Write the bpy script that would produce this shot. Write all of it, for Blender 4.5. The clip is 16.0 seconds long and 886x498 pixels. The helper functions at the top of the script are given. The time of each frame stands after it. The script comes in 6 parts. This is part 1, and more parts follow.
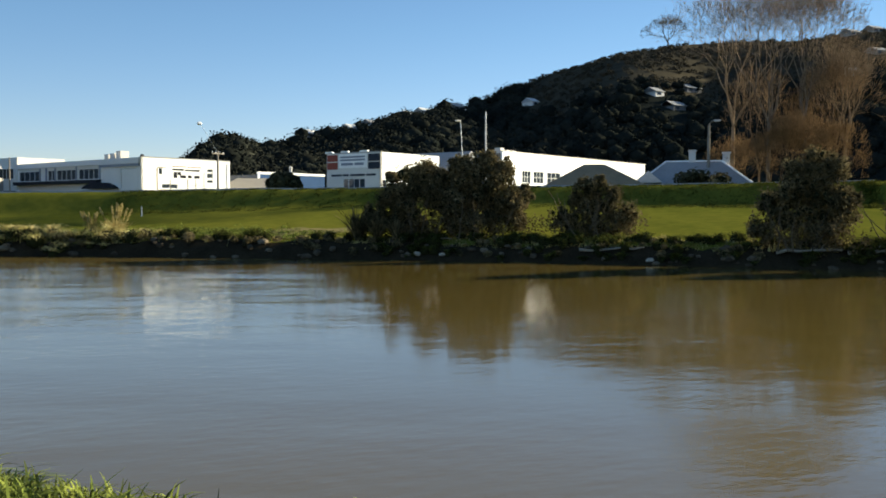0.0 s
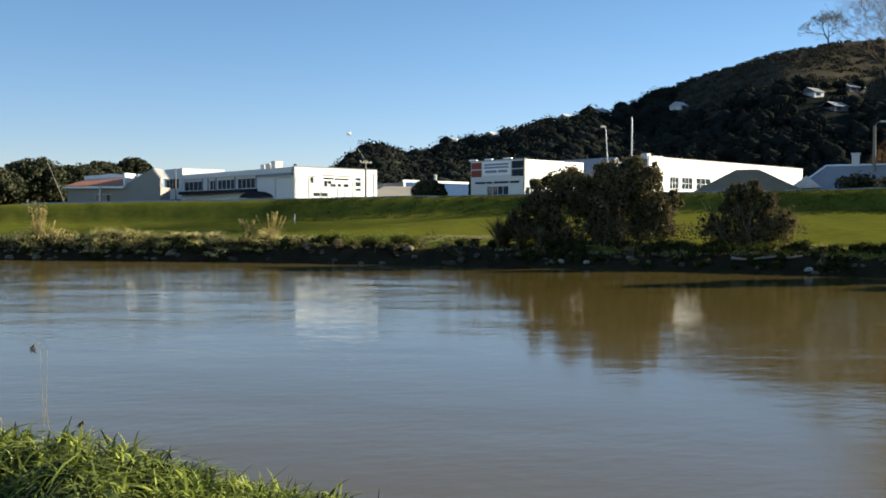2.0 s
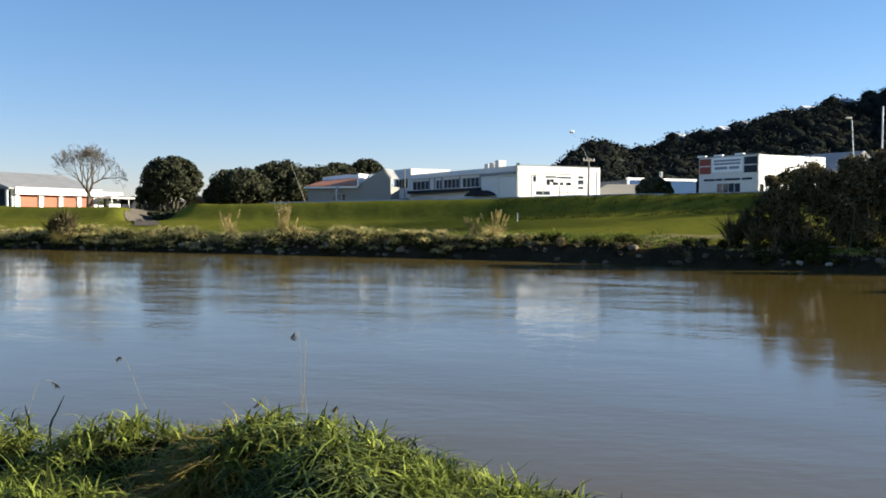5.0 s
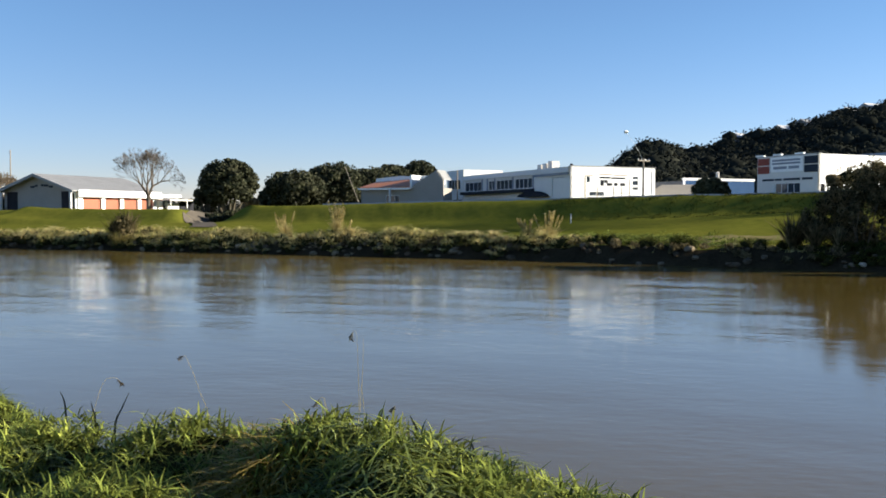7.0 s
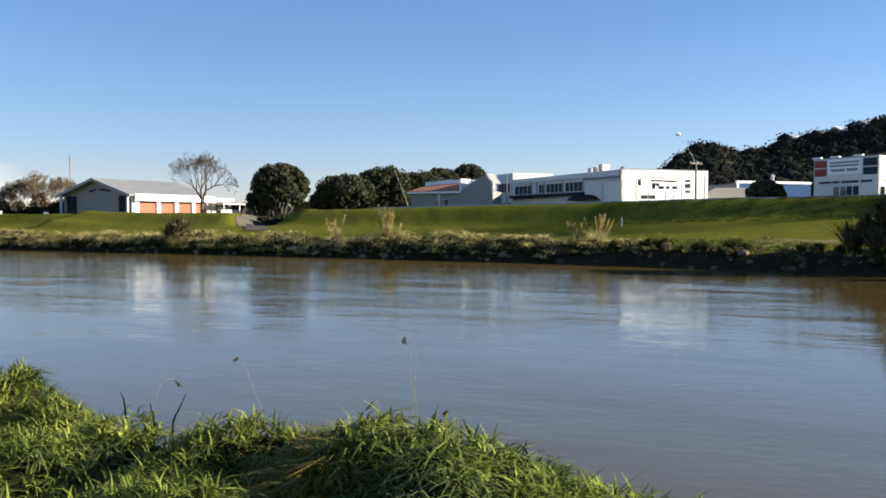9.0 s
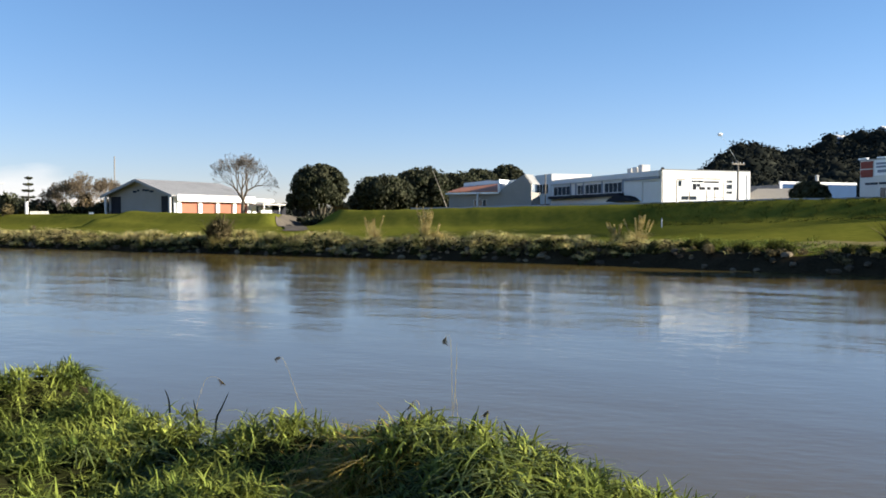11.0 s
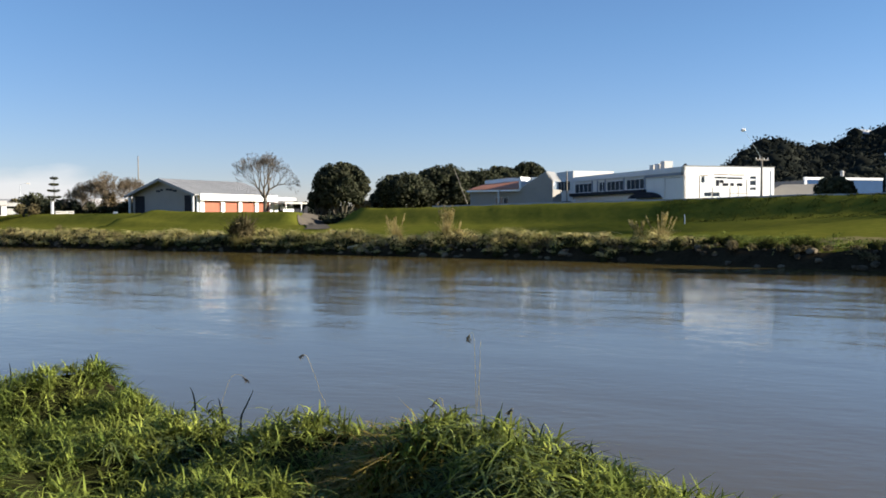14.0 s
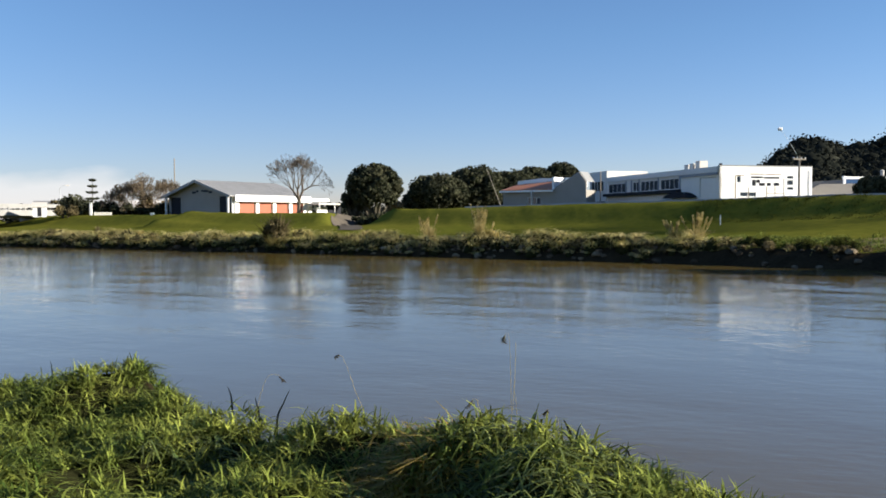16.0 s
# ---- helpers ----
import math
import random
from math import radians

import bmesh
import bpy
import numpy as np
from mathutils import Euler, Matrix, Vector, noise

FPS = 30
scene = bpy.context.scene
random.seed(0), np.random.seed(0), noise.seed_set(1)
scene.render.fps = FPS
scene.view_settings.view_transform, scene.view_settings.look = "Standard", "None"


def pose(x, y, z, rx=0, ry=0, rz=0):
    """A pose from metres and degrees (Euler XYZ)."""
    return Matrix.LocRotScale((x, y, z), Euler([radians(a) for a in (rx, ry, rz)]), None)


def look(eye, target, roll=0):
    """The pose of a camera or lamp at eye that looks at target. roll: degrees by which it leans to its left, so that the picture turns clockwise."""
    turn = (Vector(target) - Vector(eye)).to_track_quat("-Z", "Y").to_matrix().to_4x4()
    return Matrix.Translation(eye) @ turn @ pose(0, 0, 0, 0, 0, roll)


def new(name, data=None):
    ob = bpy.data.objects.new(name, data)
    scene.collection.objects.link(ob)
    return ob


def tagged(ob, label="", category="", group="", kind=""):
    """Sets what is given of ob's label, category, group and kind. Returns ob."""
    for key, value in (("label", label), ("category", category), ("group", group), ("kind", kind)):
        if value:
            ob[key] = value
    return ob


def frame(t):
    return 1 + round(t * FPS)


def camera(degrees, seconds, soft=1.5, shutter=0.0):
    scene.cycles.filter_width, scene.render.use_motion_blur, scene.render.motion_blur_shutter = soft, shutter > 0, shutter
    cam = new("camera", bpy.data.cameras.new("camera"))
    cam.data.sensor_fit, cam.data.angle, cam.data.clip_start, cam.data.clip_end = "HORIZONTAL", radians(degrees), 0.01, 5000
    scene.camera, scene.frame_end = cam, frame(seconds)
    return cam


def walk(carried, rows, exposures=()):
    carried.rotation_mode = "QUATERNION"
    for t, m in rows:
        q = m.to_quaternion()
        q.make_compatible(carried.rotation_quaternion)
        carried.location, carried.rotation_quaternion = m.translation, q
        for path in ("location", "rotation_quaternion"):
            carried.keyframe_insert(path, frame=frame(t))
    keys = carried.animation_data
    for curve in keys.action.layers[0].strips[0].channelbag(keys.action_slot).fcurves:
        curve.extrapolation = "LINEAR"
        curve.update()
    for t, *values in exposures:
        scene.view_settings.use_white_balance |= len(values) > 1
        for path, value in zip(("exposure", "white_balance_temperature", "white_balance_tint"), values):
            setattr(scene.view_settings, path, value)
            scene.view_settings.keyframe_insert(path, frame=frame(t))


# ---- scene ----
cam = camera(53.36, 16.0, soft=1.75)
EYE_Z = 3.0          # metres above the river
ARM = 0.4            # the camera is held this far in front of the turning body


def held(t, yaw, pitch, roll):
    a = radians(yaw)
    return t, pose(-ARM * math.sin(a), ARM * math.cos(a), EYE_Z, 90 + pitch, roll, yaw)


walk(cam, [held(*row) for row in (
    (0.0, -33.45, -2.58, -0.15), (0.5, -32.31, -2.46, -0.17), (1.0, -30.06, -2.34, -0.16), (1.5, -27.17, -2.23, -0.08),
    (2.0, -24.19, -2.13, -0.06), (2.5, -21.19, -2.05, -0.07), (3.0, -18.20, -2.03, -0.09), (3.5, -15.54, -2.06, -0.10),
    (4.0, -13.21, -2.14, -0.14), (4.5, -11.33, -2.22, -0.14), (7.0, -6.47, -2.18, -0.01), (7.5, -5.73, -2.12, 0.04),
    (8.0, -4.93, -2.07, 0.08), (8.5, -4.10, -2.01, 0.07), (9.0, -3.28, -1.95, 0.0), (11.5, -0.45, -1.90, -0.13),
    (12.0, -0.20, -1.89, -0.15), (12.5, 0.0, -1.90, -0.11), (13.0, 0.16, -1.94, 0.02), (13.5, 0.29, -2.02, 0.12),
    (14.0, 0.57, -2.05, 0.17), (14.5, 1.08, -2.03, 0.20), (15.0, 1.61, -2.00, 0.21), (15.5, 2.15, -2.01, 0.22),
    (16.0, 2.69, -2.00, 0.26))], exposures=[(0.0, 1.34, 7050, 3), (3.5, 1.38, 6600, 6), (8.5, 1.33, 6450, 9), (9.5, 1.34, 6450, 9), (11.5, 1.40, 6400, 10), (11.9, 1.21, 6350, 10), (12.5, 1.19, 6350, 10), (16.0, 1.17, 6350, 10)])

# ---- light ----
SUN_EL, SUN_DIR = 17.5, 99.0      # degrees; the bearing runs from +y towards +x
world = bpy.data.worlds.new("world")
scene.world = world
world.use_nodes = True
wn, wl = world.node_tree.nodes, world.node_tree.links
wn.clear()
w_out = wn.new("ShaderNodeOutputWorld")
w_bg = wn.new("ShaderNodeBackground")
w_sky = wn.new("ShaderNodeTexSky")
w_sky.sky_type = "NISHITA"
w_sky.sun_disc = False
w_sky.sun_elevation, w_sky.sun_rotation = radians(SUN_EL), radians(-SUN_DIR)
w_sky.air_density, w_sky.dust_density, w_sky.ozone_density = 1.0, 0.0, 4.0
w_bg.inputs["Strength"].default_value = 0.06
# a low bank of cloud far off down the river
w_co = wn.new("ShaderNodeTexCoord")
w_map = wn.new("ShaderNodeMapping")
w_map.inputs["Scale"].default_value = (3.2, 3.2, 9.0)
w_noise = wn.new("ShaderNodeTexNoise")
w_noise.inputs["Scale"].default_value = 2.4
w_noise.inputs["Detail"].default_value = 7
w_sep = wn.new("ShaderNodeSeparateXYZ")
w_low = wn.new("ShaderNodeMapRange")
w_low.inputs["From Min"].default_value, w_low.inputs["From Max"].default_value = 0.085, 0.03
w_side = wn.new("ShaderNodeMapRange")
w_side.inputs["From Min"].default_value, w_side.inputs["From Max"].default_value = -0.24, -0.40
w_mul = wn.new("ShaderNodeMath")
w_mul.operation = "MULTIPLY"
w_add = wn.new("ShaderNodeMath")
w_add.operation = "ADD"
w_ramp = wn.new("ShaderNodeMapRange")
w_ramp.inputs["From Min"].default_value, w_ramp.inputs["From Max"].default_value = 1.05, 1.35
w_ramp.inputs["To Max"].default_value = 0.65
w_mix = wn.new("ShaderNodeMix")
w_mix.data_type = "RGBA"
w_mix.inputs["B"].default_value = (7.2, 7.0, 6.9, 1)
wl.new(w_co.outputs["Generated"], w_map.inputs["Vector"])
wl.new(w_map.outputs["Vector"], w_noise.inputs["Vector"])
wl.new(w_co.outputs["Generated"], w_sep.inputs["Vector"])
wl.new(w_sep.outputs["Z"], w_low.inputs["Value"])
wl.new(w_sep.outputs["X"], w_side.inputs["Value"])
wl.new(w_low.outputs["Result"], w_mul.inputs[0])
wl.new(w_side.outputs["Result"], w_mul.inputs[1])
wl.new(w_mul.outputs["Value"], w_add.inputs[0])
wl.new(w_noise.outputs["Fac"], w_add.inputs[1])
wl.new(w_add.outputs["Value"], w_ramp.inputs["Value"])
wl.new(w_ramp.outputs["Result"], w_mix.inputs["Factor"])
w_tint = wn.new("ShaderNodeMix")
w_tint.data_type, w_tint.blend_type = "RGBA", "MULTIPLY"
w_tint.inputs["Factor"].default_value = 1.0
w_rise = wn.new("ShaderNodeMapRange")
w_rise.inputs["From Min"].default_value, w_rise.inputs["From Max"].default_value = 0.01, 0.20
w_hue = wn.new("ShaderNodeMix")
w_hue.data_type = "RGBA"
w_hue.inputs["A"].default_value, w_hue.inputs["B"].default_value = (1.05, 0.935, 1.15, 1), (0.98, 1.03, 1.16, 1)
wl.new(w_sep.outputs["Z"], w_rise.inputs["Value"])
wl.new(w_rise.outputs["Result"], w_hue.inputs["Factor"])
wl.new(w_hue.outputs["Result"], w_tint.inputs["B"])
wl.new(w_sky.outputs["Color"], w_tint.inputs["A"])
w_even = wn.new("ShaderNodeMapRange")      # clearer, deeper air towards the sun's side than the model gives
w_even.inputs["From Min"].default_value, w_even.inputs["From Max"].default_value = 0.0, 0.85
w_even.inputs["To Min"].default_value, w_even.inputs["To Max"].default_value = 1.0, 0.86
w_deep = wn.new("ShaderNodeMix")
w_deep.data_type, w_deep.blend_type = "RGBA", "MULTIPLY"
w_deep.inputs["Factor"].default_value = 1.0
wl.new(w_sep.outputs["X"], w_even.inputs["Value"])
wl.new(w_even.outputs["Result"], w_deep.inputs["B"])
wl.new(w_tint.outputs["Result"], w_deep.inputs["A"])
wl.new(w_deep.outputs["Result"], w_mix.inputs["A"])
wl.new(w_mix.outputs["Result"], w_bg.inputs["Color"])
wl.new(w_bg.outputs["Background"], w_out.inputs["Surface"])

sun = new("sun", bpy.data.lights.new("sun", "SUN"))
sun.data.energy, sun.data.angle, sun.data.color = 5.0, radians(0.6), (1.0, 0.925, 0.80)
a = radians(SUN_DIR)
sun.matrix_world = look((math.sin(a) * math.cos(radians(SUN_EL)), math.cos(a) * math.cos(radians(SUN_EL)), math.sin(radians(SUN_EL))), (0, 0, 0))


# ---- materials ----
def material(name, color, other=None, rough=0.8, metal=0.0, scale=1.0, fine=12.0, bump=0.15, spread=0.5, vary=0.0, trans=0.0,
             stretch=(1, 1, 1), depth=0.02, island=False):
    """A surface of two mixed tones at a coarse and a fine scale, with fine relief."""
    m = bpy.data.materials.new(name)
    m.use_nodes = True
    n, l = m.node_tree.nodes, m.node_tree.links
    b = n["Principled BSDF"]
    b.inputs["Roughness"].default_value, b.inputs["Metallic"].default_value = rough, metal
    b.inputs["Specular IOR Level"].default_value = 0.5 if rough < 0.75 else (0.1 if rough < 0.88 else 0.0)
    other = other or tuple(c * 0.7 for c in color)
    co = n.new("ShaderNodeTexCoord")
    mp = n.new("ShaderNodeMapping")
    mp.inputs["Scale"].default_value = stretch
    l.new(co.outputs["Object"], mp.inputs["Vector"])
    big, small = n.new("ShaderNodeTexNoise"), n.new("ShaderNodeTexNoise")
    for tex, s, d in ((big, scale, 5), (small, scale * fine, 4)):
        tex.inputs["Scale"].default_value, tex.inputs["Detail"].default_value = s, d
        l.new(mp.outputs["Vector"], tex.inputs["Vector"])
    add = n.new("ShaderNodeMath")
    add.operation = "ADD"
    l.new(big.outputs["Fac"], add.inputs[0])
    l.new(small.outputs["Fac"], add.inputs[1])
    rg = n.new("ShaderNodeMapRange")
    rg.inputs["From Min"].default_value, rg.inputs["From Max"].default_value = 1 - spread / 2, 1 + spread / 2
    l.new(add.outputs["Value"], rg.inputs["Value"])
    mix = n.new("ShaderNodeMix")
    mix.data_type = "RGBA"
    mix.inputs["A"].default_value, mix.inputs["B"].default_value = (*color, 1), (*other, 1)
    l.new(rg.outputs["Result"], mix.inputs["Factor"])
    col = mix.outputs["Result"]
    if vary:
        hsv = n.new("ShaderNodeHueSaturation")
        src = n.new("ShaderNodeNewGeometry") if island else n.new("ShaderNodeObjectInfo")
        vr = n.new("ShaderNodeMapRange")
        vr.inputs["To Min"].default_value, vr.inputs["To Max"].default_value = 1 - vary, 1 + vary
        l.new(src.outputs["Random Per Island" if island else "Random"], vr.inputs["Value"])
        l.new(vr.outputs["Result"], hsv.inputs["Value"])
        l.new(col, hsv.inputs["Color"])
        col = hsv.outputs["Color"]
    l.new(col, b.inputs["Base Color"])
    if bump:
        bp = n.new("ShaderNodeBump")
        bp.inputs["Strength"].default_value, bp.inputs["Distance"].default_value = bump, depth
        l.new(small.outputs["Fac"], bp.inputs["Height"])
        l.new(bp.outputs["Normal"], b.inputs["Normal"])
    if trans:
        tl = n.new("ShaderNodeBsdfTranslucent")
        l.new(col, tl.inputs["Color"])
        ms = n.new("ShaderNodeMixShader")
        ms.inputs["Fac"].default_value = trans
        l.new(b.outputs["BSDF"], ms.inputs[1])
        l.new(tl.outputs["BSDF"], ms.inputs[2])
        l.new(ms.outputs["Shader"], n["Material Output"].inputs["Surface"])
    return m


def water_material():
    """Silty river water: brown below, glossy above, with ripples drawn out along the stream."""
    m = bpy.data.materials.new("water")
    m.use_nodes = True
    n, l = m.node_tree.nodes, m.node_tree.links
    b = n["Principled BSDF"]
    b.inputs["Roughness"].default_value, b.inputs["IOR"].default_value = 0.045, 1.65
    co = n.new("ShaderNodeTexCoord")
    heights = []
    for scale, stretch, weight, turn, detail in ((0.11, (0.45, 1.0, 1), 0.40, 28, 2), (0.33, (0.55, 1.0, 1), 0.33, 30, 3), (1.3, (0.6, 1.0, 1), 0.055, 24, 3), (5.0, (0.55, 1.0, 1), 0.056, 12, 3)):
        mp = n.new("ShaderNodeMapping")
        mp.vector_type = "TEXTURE"
        mp.inputs["Rotation"].default_value = (0, 0, radians(-turn))
        mp.inputs["Scale"].default_value = tuple(1 / v for v in stretch)
        l.new(co.outputs["Object"], mp.inputs["Vector"])
        tx = n.new("ShaderNodeTexNoise")
        tx.inputs["Scale"].default_value, tx.inputs["Detail"].default_value = scale, detail
        l.new(mp.outputs["Vector"], tx.inputs["Vector"])
        mu = n.new("ShaderNodeMath")
        mu.operation = "MULTIPLY"
        mu.inputs[1].default_value = weight
        l.new(tx.outputs["Fac"], mu.inputs[0])
        heights.append(mu.outputs["Value"])
    total = heights[0]
    for h in heights[1:]:
        ad = n.new("ShaderNodeMath")
        ad.operation = "ADD"
        l.new(total, ad.inputs[0])
        l.new(h, ad.inputs[1])
        total = ad.outputs["Value"]
    # calmer and livelier stretches of the stream
    patch = n.new("ShaderNodeTexNoise")
    patch.inputs["Scale"].default_value, patch.inputs["Detail"].default_value = 0.11, 4
    l.new(co.outputs["Object"], patch.inputs["Vector"])
    amount = n.new("ShaderNodeMapRange")
    amount.inputs["From Min"].default_value, amount.inputs["From Max"].default_value = 0.38, 0.62
    amount.inputs["To Min"].default_value, amount.inputs["To Max"].default_value = 0.10, 0.26
    l.new(patch.outputs["Fac"], amount.inputs["Value"])
    place = n.new("ShaderNodeSeparateXYZ")
    l.new(co.outputs["Object"], place.inputs["Vector"])
    across = n.new("ShaderNodeMath")       # the stream runs quicker off the far bank
    across.operation = "MULTIPLY_ADD"
    across.inputs[1].default_value = 0.6
    l.new(place.outputs["X"], across.inputs[0])
    l.new(place.outputs["Y"], across.inputs[2])
    lively = n.new("ShaderNodeMapRange")
    lively.inputs["From Min"].default_value, lively.inputs["From Max"].default_value = 13.0, 36.0
    lively.inputs["To Min"].default_value, lively.inputs["To Max"].default_value = 0.35, 1.2
    l.new(across.outputs["Value"], lively.inputs["Value"])
    reach = n.new("ShaderNodeMath")        # smoother water in the bend upstream
    reach.operation = "MULTIPLY_ADD"
    reach.inputs[1].default_value = -0.45
    l.new(place.outputs["Y"], reach.inputs[0])
    l.new(place.outputs["X"], reach.inputs[2])
    bend = n.new("ShaderNodeMapRange")
    bend.inputs["From Min"].default_value, bend.inputs["From Max"].default_value = -5.0, 2.0
    bend.inputs["To Min"].default_value, bend.inputs["To Max"].default_value = 0.0, -0.6
    l.new(reach.outputs["Value"], bend.inputs["Value"])
    stir = n.new("ShaderNodeMath")
    stir.operation = "ADD"
    l.new(lively.outputs["Result"], stir.inputs[0])
    l.new(bend.outputs["Result"], stir.inputs[1])
    least = n.new("ShaderNodeMath")
    least.operation = "MAXIMUM"
    least.inputs[1].default_value = 0.46
    l.new(stir.outputs["Value"], least.inputs[0])
    chop = n.new("ShaderNodeMapRange")      # wavelets too small to see one by one
    chop.inputs["From Min"].default_value, chop.inputs["From Max"].default_value = 12.0, 55.0
    chop.inputs["To Min"].default_value, chop.inputs["To Max"].default_value = 0.085, 0.05
    down = n.new("ShaderNodeMath")
    down.operation = "MULTIPLY_ADD"
    down.inputs[1].default_value = -0.3
    l.new(place.outputs["X"], down.inputs[0])
    l.new(place.outputs["Y"], down.inputs[2])
    l.new(down.outputs["Value"], chop.inputs["Value"])
    rim = n.new("ShaderNodeMapRange")       # and a wind-ruffled strip under the far bank
    rim.inputs["From Min"].default_value, rim.inputs["From Max"].default_value = 52.0, 68.0
    rim.inputs["To Min"].default_value, rim.inputs["To Max"].default_value = 0.0, 0.13
    l.new(across.outputs["Value"], rim.inputs["Value"])
    grain = n.new("ShaderNodeMath")
    grain.operation = "ADD"
    l.new(chop.outputs["Result"], grain.inputs[0])
    l.new(rim.outputs["Result"], grain.inputs[1])
    l.new(grain.outputs["Value"], b.inputs["Roughness"])
    both = n.new("ShaderNodeMath")
    both.operation = "MULTIPLY"
    l.new(amount.outputs["Result"], both.inputs[0])
    l.new(least.outputs["Value"], both.inputs[1])
    bp = n.new("ShaderNodeBump")
    bp.inputs["Distance"].default_value = 1.0
    l.new(both.outputs["Value"], bp.inputs["Strength"])
    l.new(total, bp.inputs["Height"])
    l.new(bp.outputs["Normal"], b.inputs["Normal"])
    mix = n.new("ShaderNodeMix")
    mix.data_type = "RGBA"
    mix.inputs["A"].default_value, mix.inputs["B"].default_value = (0.100, 0.070, 0.017, 1), (0.120, 0.085, 0.022, 1)
    l.new(patch.outputs["Fac"], mix.inputs["Factor"])
    l.new(mix.outputs["Result"], b.inputs["Base Color"])
    return m


M_WATER = water_material()
M_GROUND = material("mown_grass", (0.082, 0.0918, 0.0139), (0.146, 0.138, 0.0221), rough=0.95, scale=0.09, fine=14, bump=0.3, spread=0.7, depth=0.1)
M_MUD = material("bank_mud", (0.022, 0.017, 0.010), (0.040, 0.031, 0.018), rough=0.95, scale=0.8, fine=9, bump=0.6, depth=0.1)
M_TRACK = material("dry_worn_track", (0.221, 0.176, 0.082), (0.156, 0.139, 0.0492), rough=0.95, scale=0.5, fine=9, bump=0.4, depth=0.05)
# thatch darkened so its colour holds the shade between blades and inside tussocks
M_THATCHSHADE = material("shaded_thatch", (0.030, 0.030, 0.012), (0.018, 0.020, 0.007), rough=0.95, scale=3, fine=6, bump=0.5, depth=0.03)
M_WHITE = material("white_paint", (0.84, 0.83, 0.80), (0.77, 0.76, 0.73), rough=0.6, scale=0.35, fine=10, bump=0.06, spread=0.9)
# grey walls; on white buildings it puts a sunless side's shade in the colour
M_GREYWALL = material("grey_and_shaded_wall", (0.66, 0.63, 0.575), (0.58, 0.555, 0.50), rough=0.7, scale=0.4, fine=10, bump=0.08, spread=0.9)
M_BLUE = material("blue_paint", (0.030, 0.075, 0.17), (0.025, 0.062, 0.14), rough=0.8, scale=0.5, fine=9, bump=0.05)
M_CONCRETE = material("concrete", (0.36, 0.35, 0.33), (0.27, 0.265, 0.25), rough=0.9, scale=0.5, fine=12, bump=0.25)
M_GREYROOF = material("grey_metal_roof", (0.29, 0.285, 0.275), (0.23, 0.225, 0.215), rough=0.6, metal=0.0, scale=0.4, fine=10, bump=0.08)
M_PALEROOF = material("pale_metal_roof", (0.62, 0.57, 0.50), (0.50, 0.46, 0.40), rough=0.55, metal=0.0, scale=0.4, fine=10, bump=0.08)
M_REDROOF = material("rust_red_roof", (0.44, 0.167, 0.0748), (0.334, 0.132, 0.0616), rough=0.6, scale=0.6, fine=8, bump=0.1)
M_ORANGE = material("orange_shutter", (0.352, 0.101, 0.044), (0.29, 0.0836, 0.037), rough=0.5, scale=0.7, fine=8, bump=0.05)
M_DARK = material("dark_paint_and_shade", (0.025, 0.026, 0.03), (0.04, 0.04, 0.045), rough=0.9, scale=0.8, fine=8, bump=0.1)
M_GLASS = material("window_glass", (0.03, 0.04, 0.05), (0.05, 0.06, 0.075), rough=0.08, scale=0.4, fine=3, bump=0.0)
M_TANROOF = material("tan_iron_roof", (0.40, 0.345, 0.255), (0.34, 0.29, 0.215), rough=0.7, scale=0.5, fine=10, bump=0.08)
M_BARK = material("bark", (0.10, 0.095, 0.07), (0.07, 0.055, 0.04), rough=0.95, scale=2.0, fine=6, bump=0.6, depth=0.05)
M_PALEBARK = material("pale_bark", (0.20, 0.16, 0.12), (0.09, 0.07, 0.052), rough=0.95, scale=1.2, fine=6, bump=0.5, depth=0.05)
M_TWIG = material("bare_twigs", (0.25, 0.185, 0.125), (0.16, 0.118, 0.08), rough=0.95, scale=0.3, fine=8, bump=0.0, vary=0.25, island=True)
M_LEAFDARK = material("dark_leaves", (0.020, 0.026, 0.014), (0.078, 0.076, 0.042), rough=0.85, scale=0.5, fine=6, bump=0.0, vary=0.3, island=True, trans=0.15)
M_LEAFBUSH = material("olive_leaves", (0.030, 0.031, 0.015), (0.215, 0.168, 0.085), rough=0.9, scale=0.5, fine=6, bump=0.0, vary=0.5, island=True, trans=0.25)
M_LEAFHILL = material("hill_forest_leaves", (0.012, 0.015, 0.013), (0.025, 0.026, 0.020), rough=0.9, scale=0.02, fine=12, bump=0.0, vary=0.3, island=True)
M_HILLSCRUB = material("hill_scrub", (0.070, 0.059, 0.039), (0.042, 0.037, 0.026), rough=0.95, scale=0.02, fine=6, bump=0.6, vary=0.15, island=True, depth=1.5)
M_LEAFBROWN = material("brown_winter_leaves", (0.238, 0.172, 0.088), (0.141, 0.106, 0.0484), rough=0.8, scale=0.4, fine=8, bump=0.0, vary=0.4, island=True, trans=0.2)
M_BLADE = material("grass_blades", (0.045, 0.078, 0.013), (0.265, 0.285, 0.055), rough=0.8, scale=0.9, fine=5, bump=0.0, vary=0.75, island=True, trans=0.22, spread=0.6)
M_RANK = material("rank_bank_grass", (0.174, 0.164, 0.041), (0.471, 0.379, 0.159), rough=0.85, scale=0.35, fine=7, bump=0.0, vary=0.28, island=True, trans=0.25, spread=0.6)
M_STRAW = material("straw_plumes", (0.459, 0.369, 0.164), (0.328, 0.271, 0.107), rough=0.9, scale=2, fine=5, bump=0.0, vary=0.3, island=True, trans=0.3)
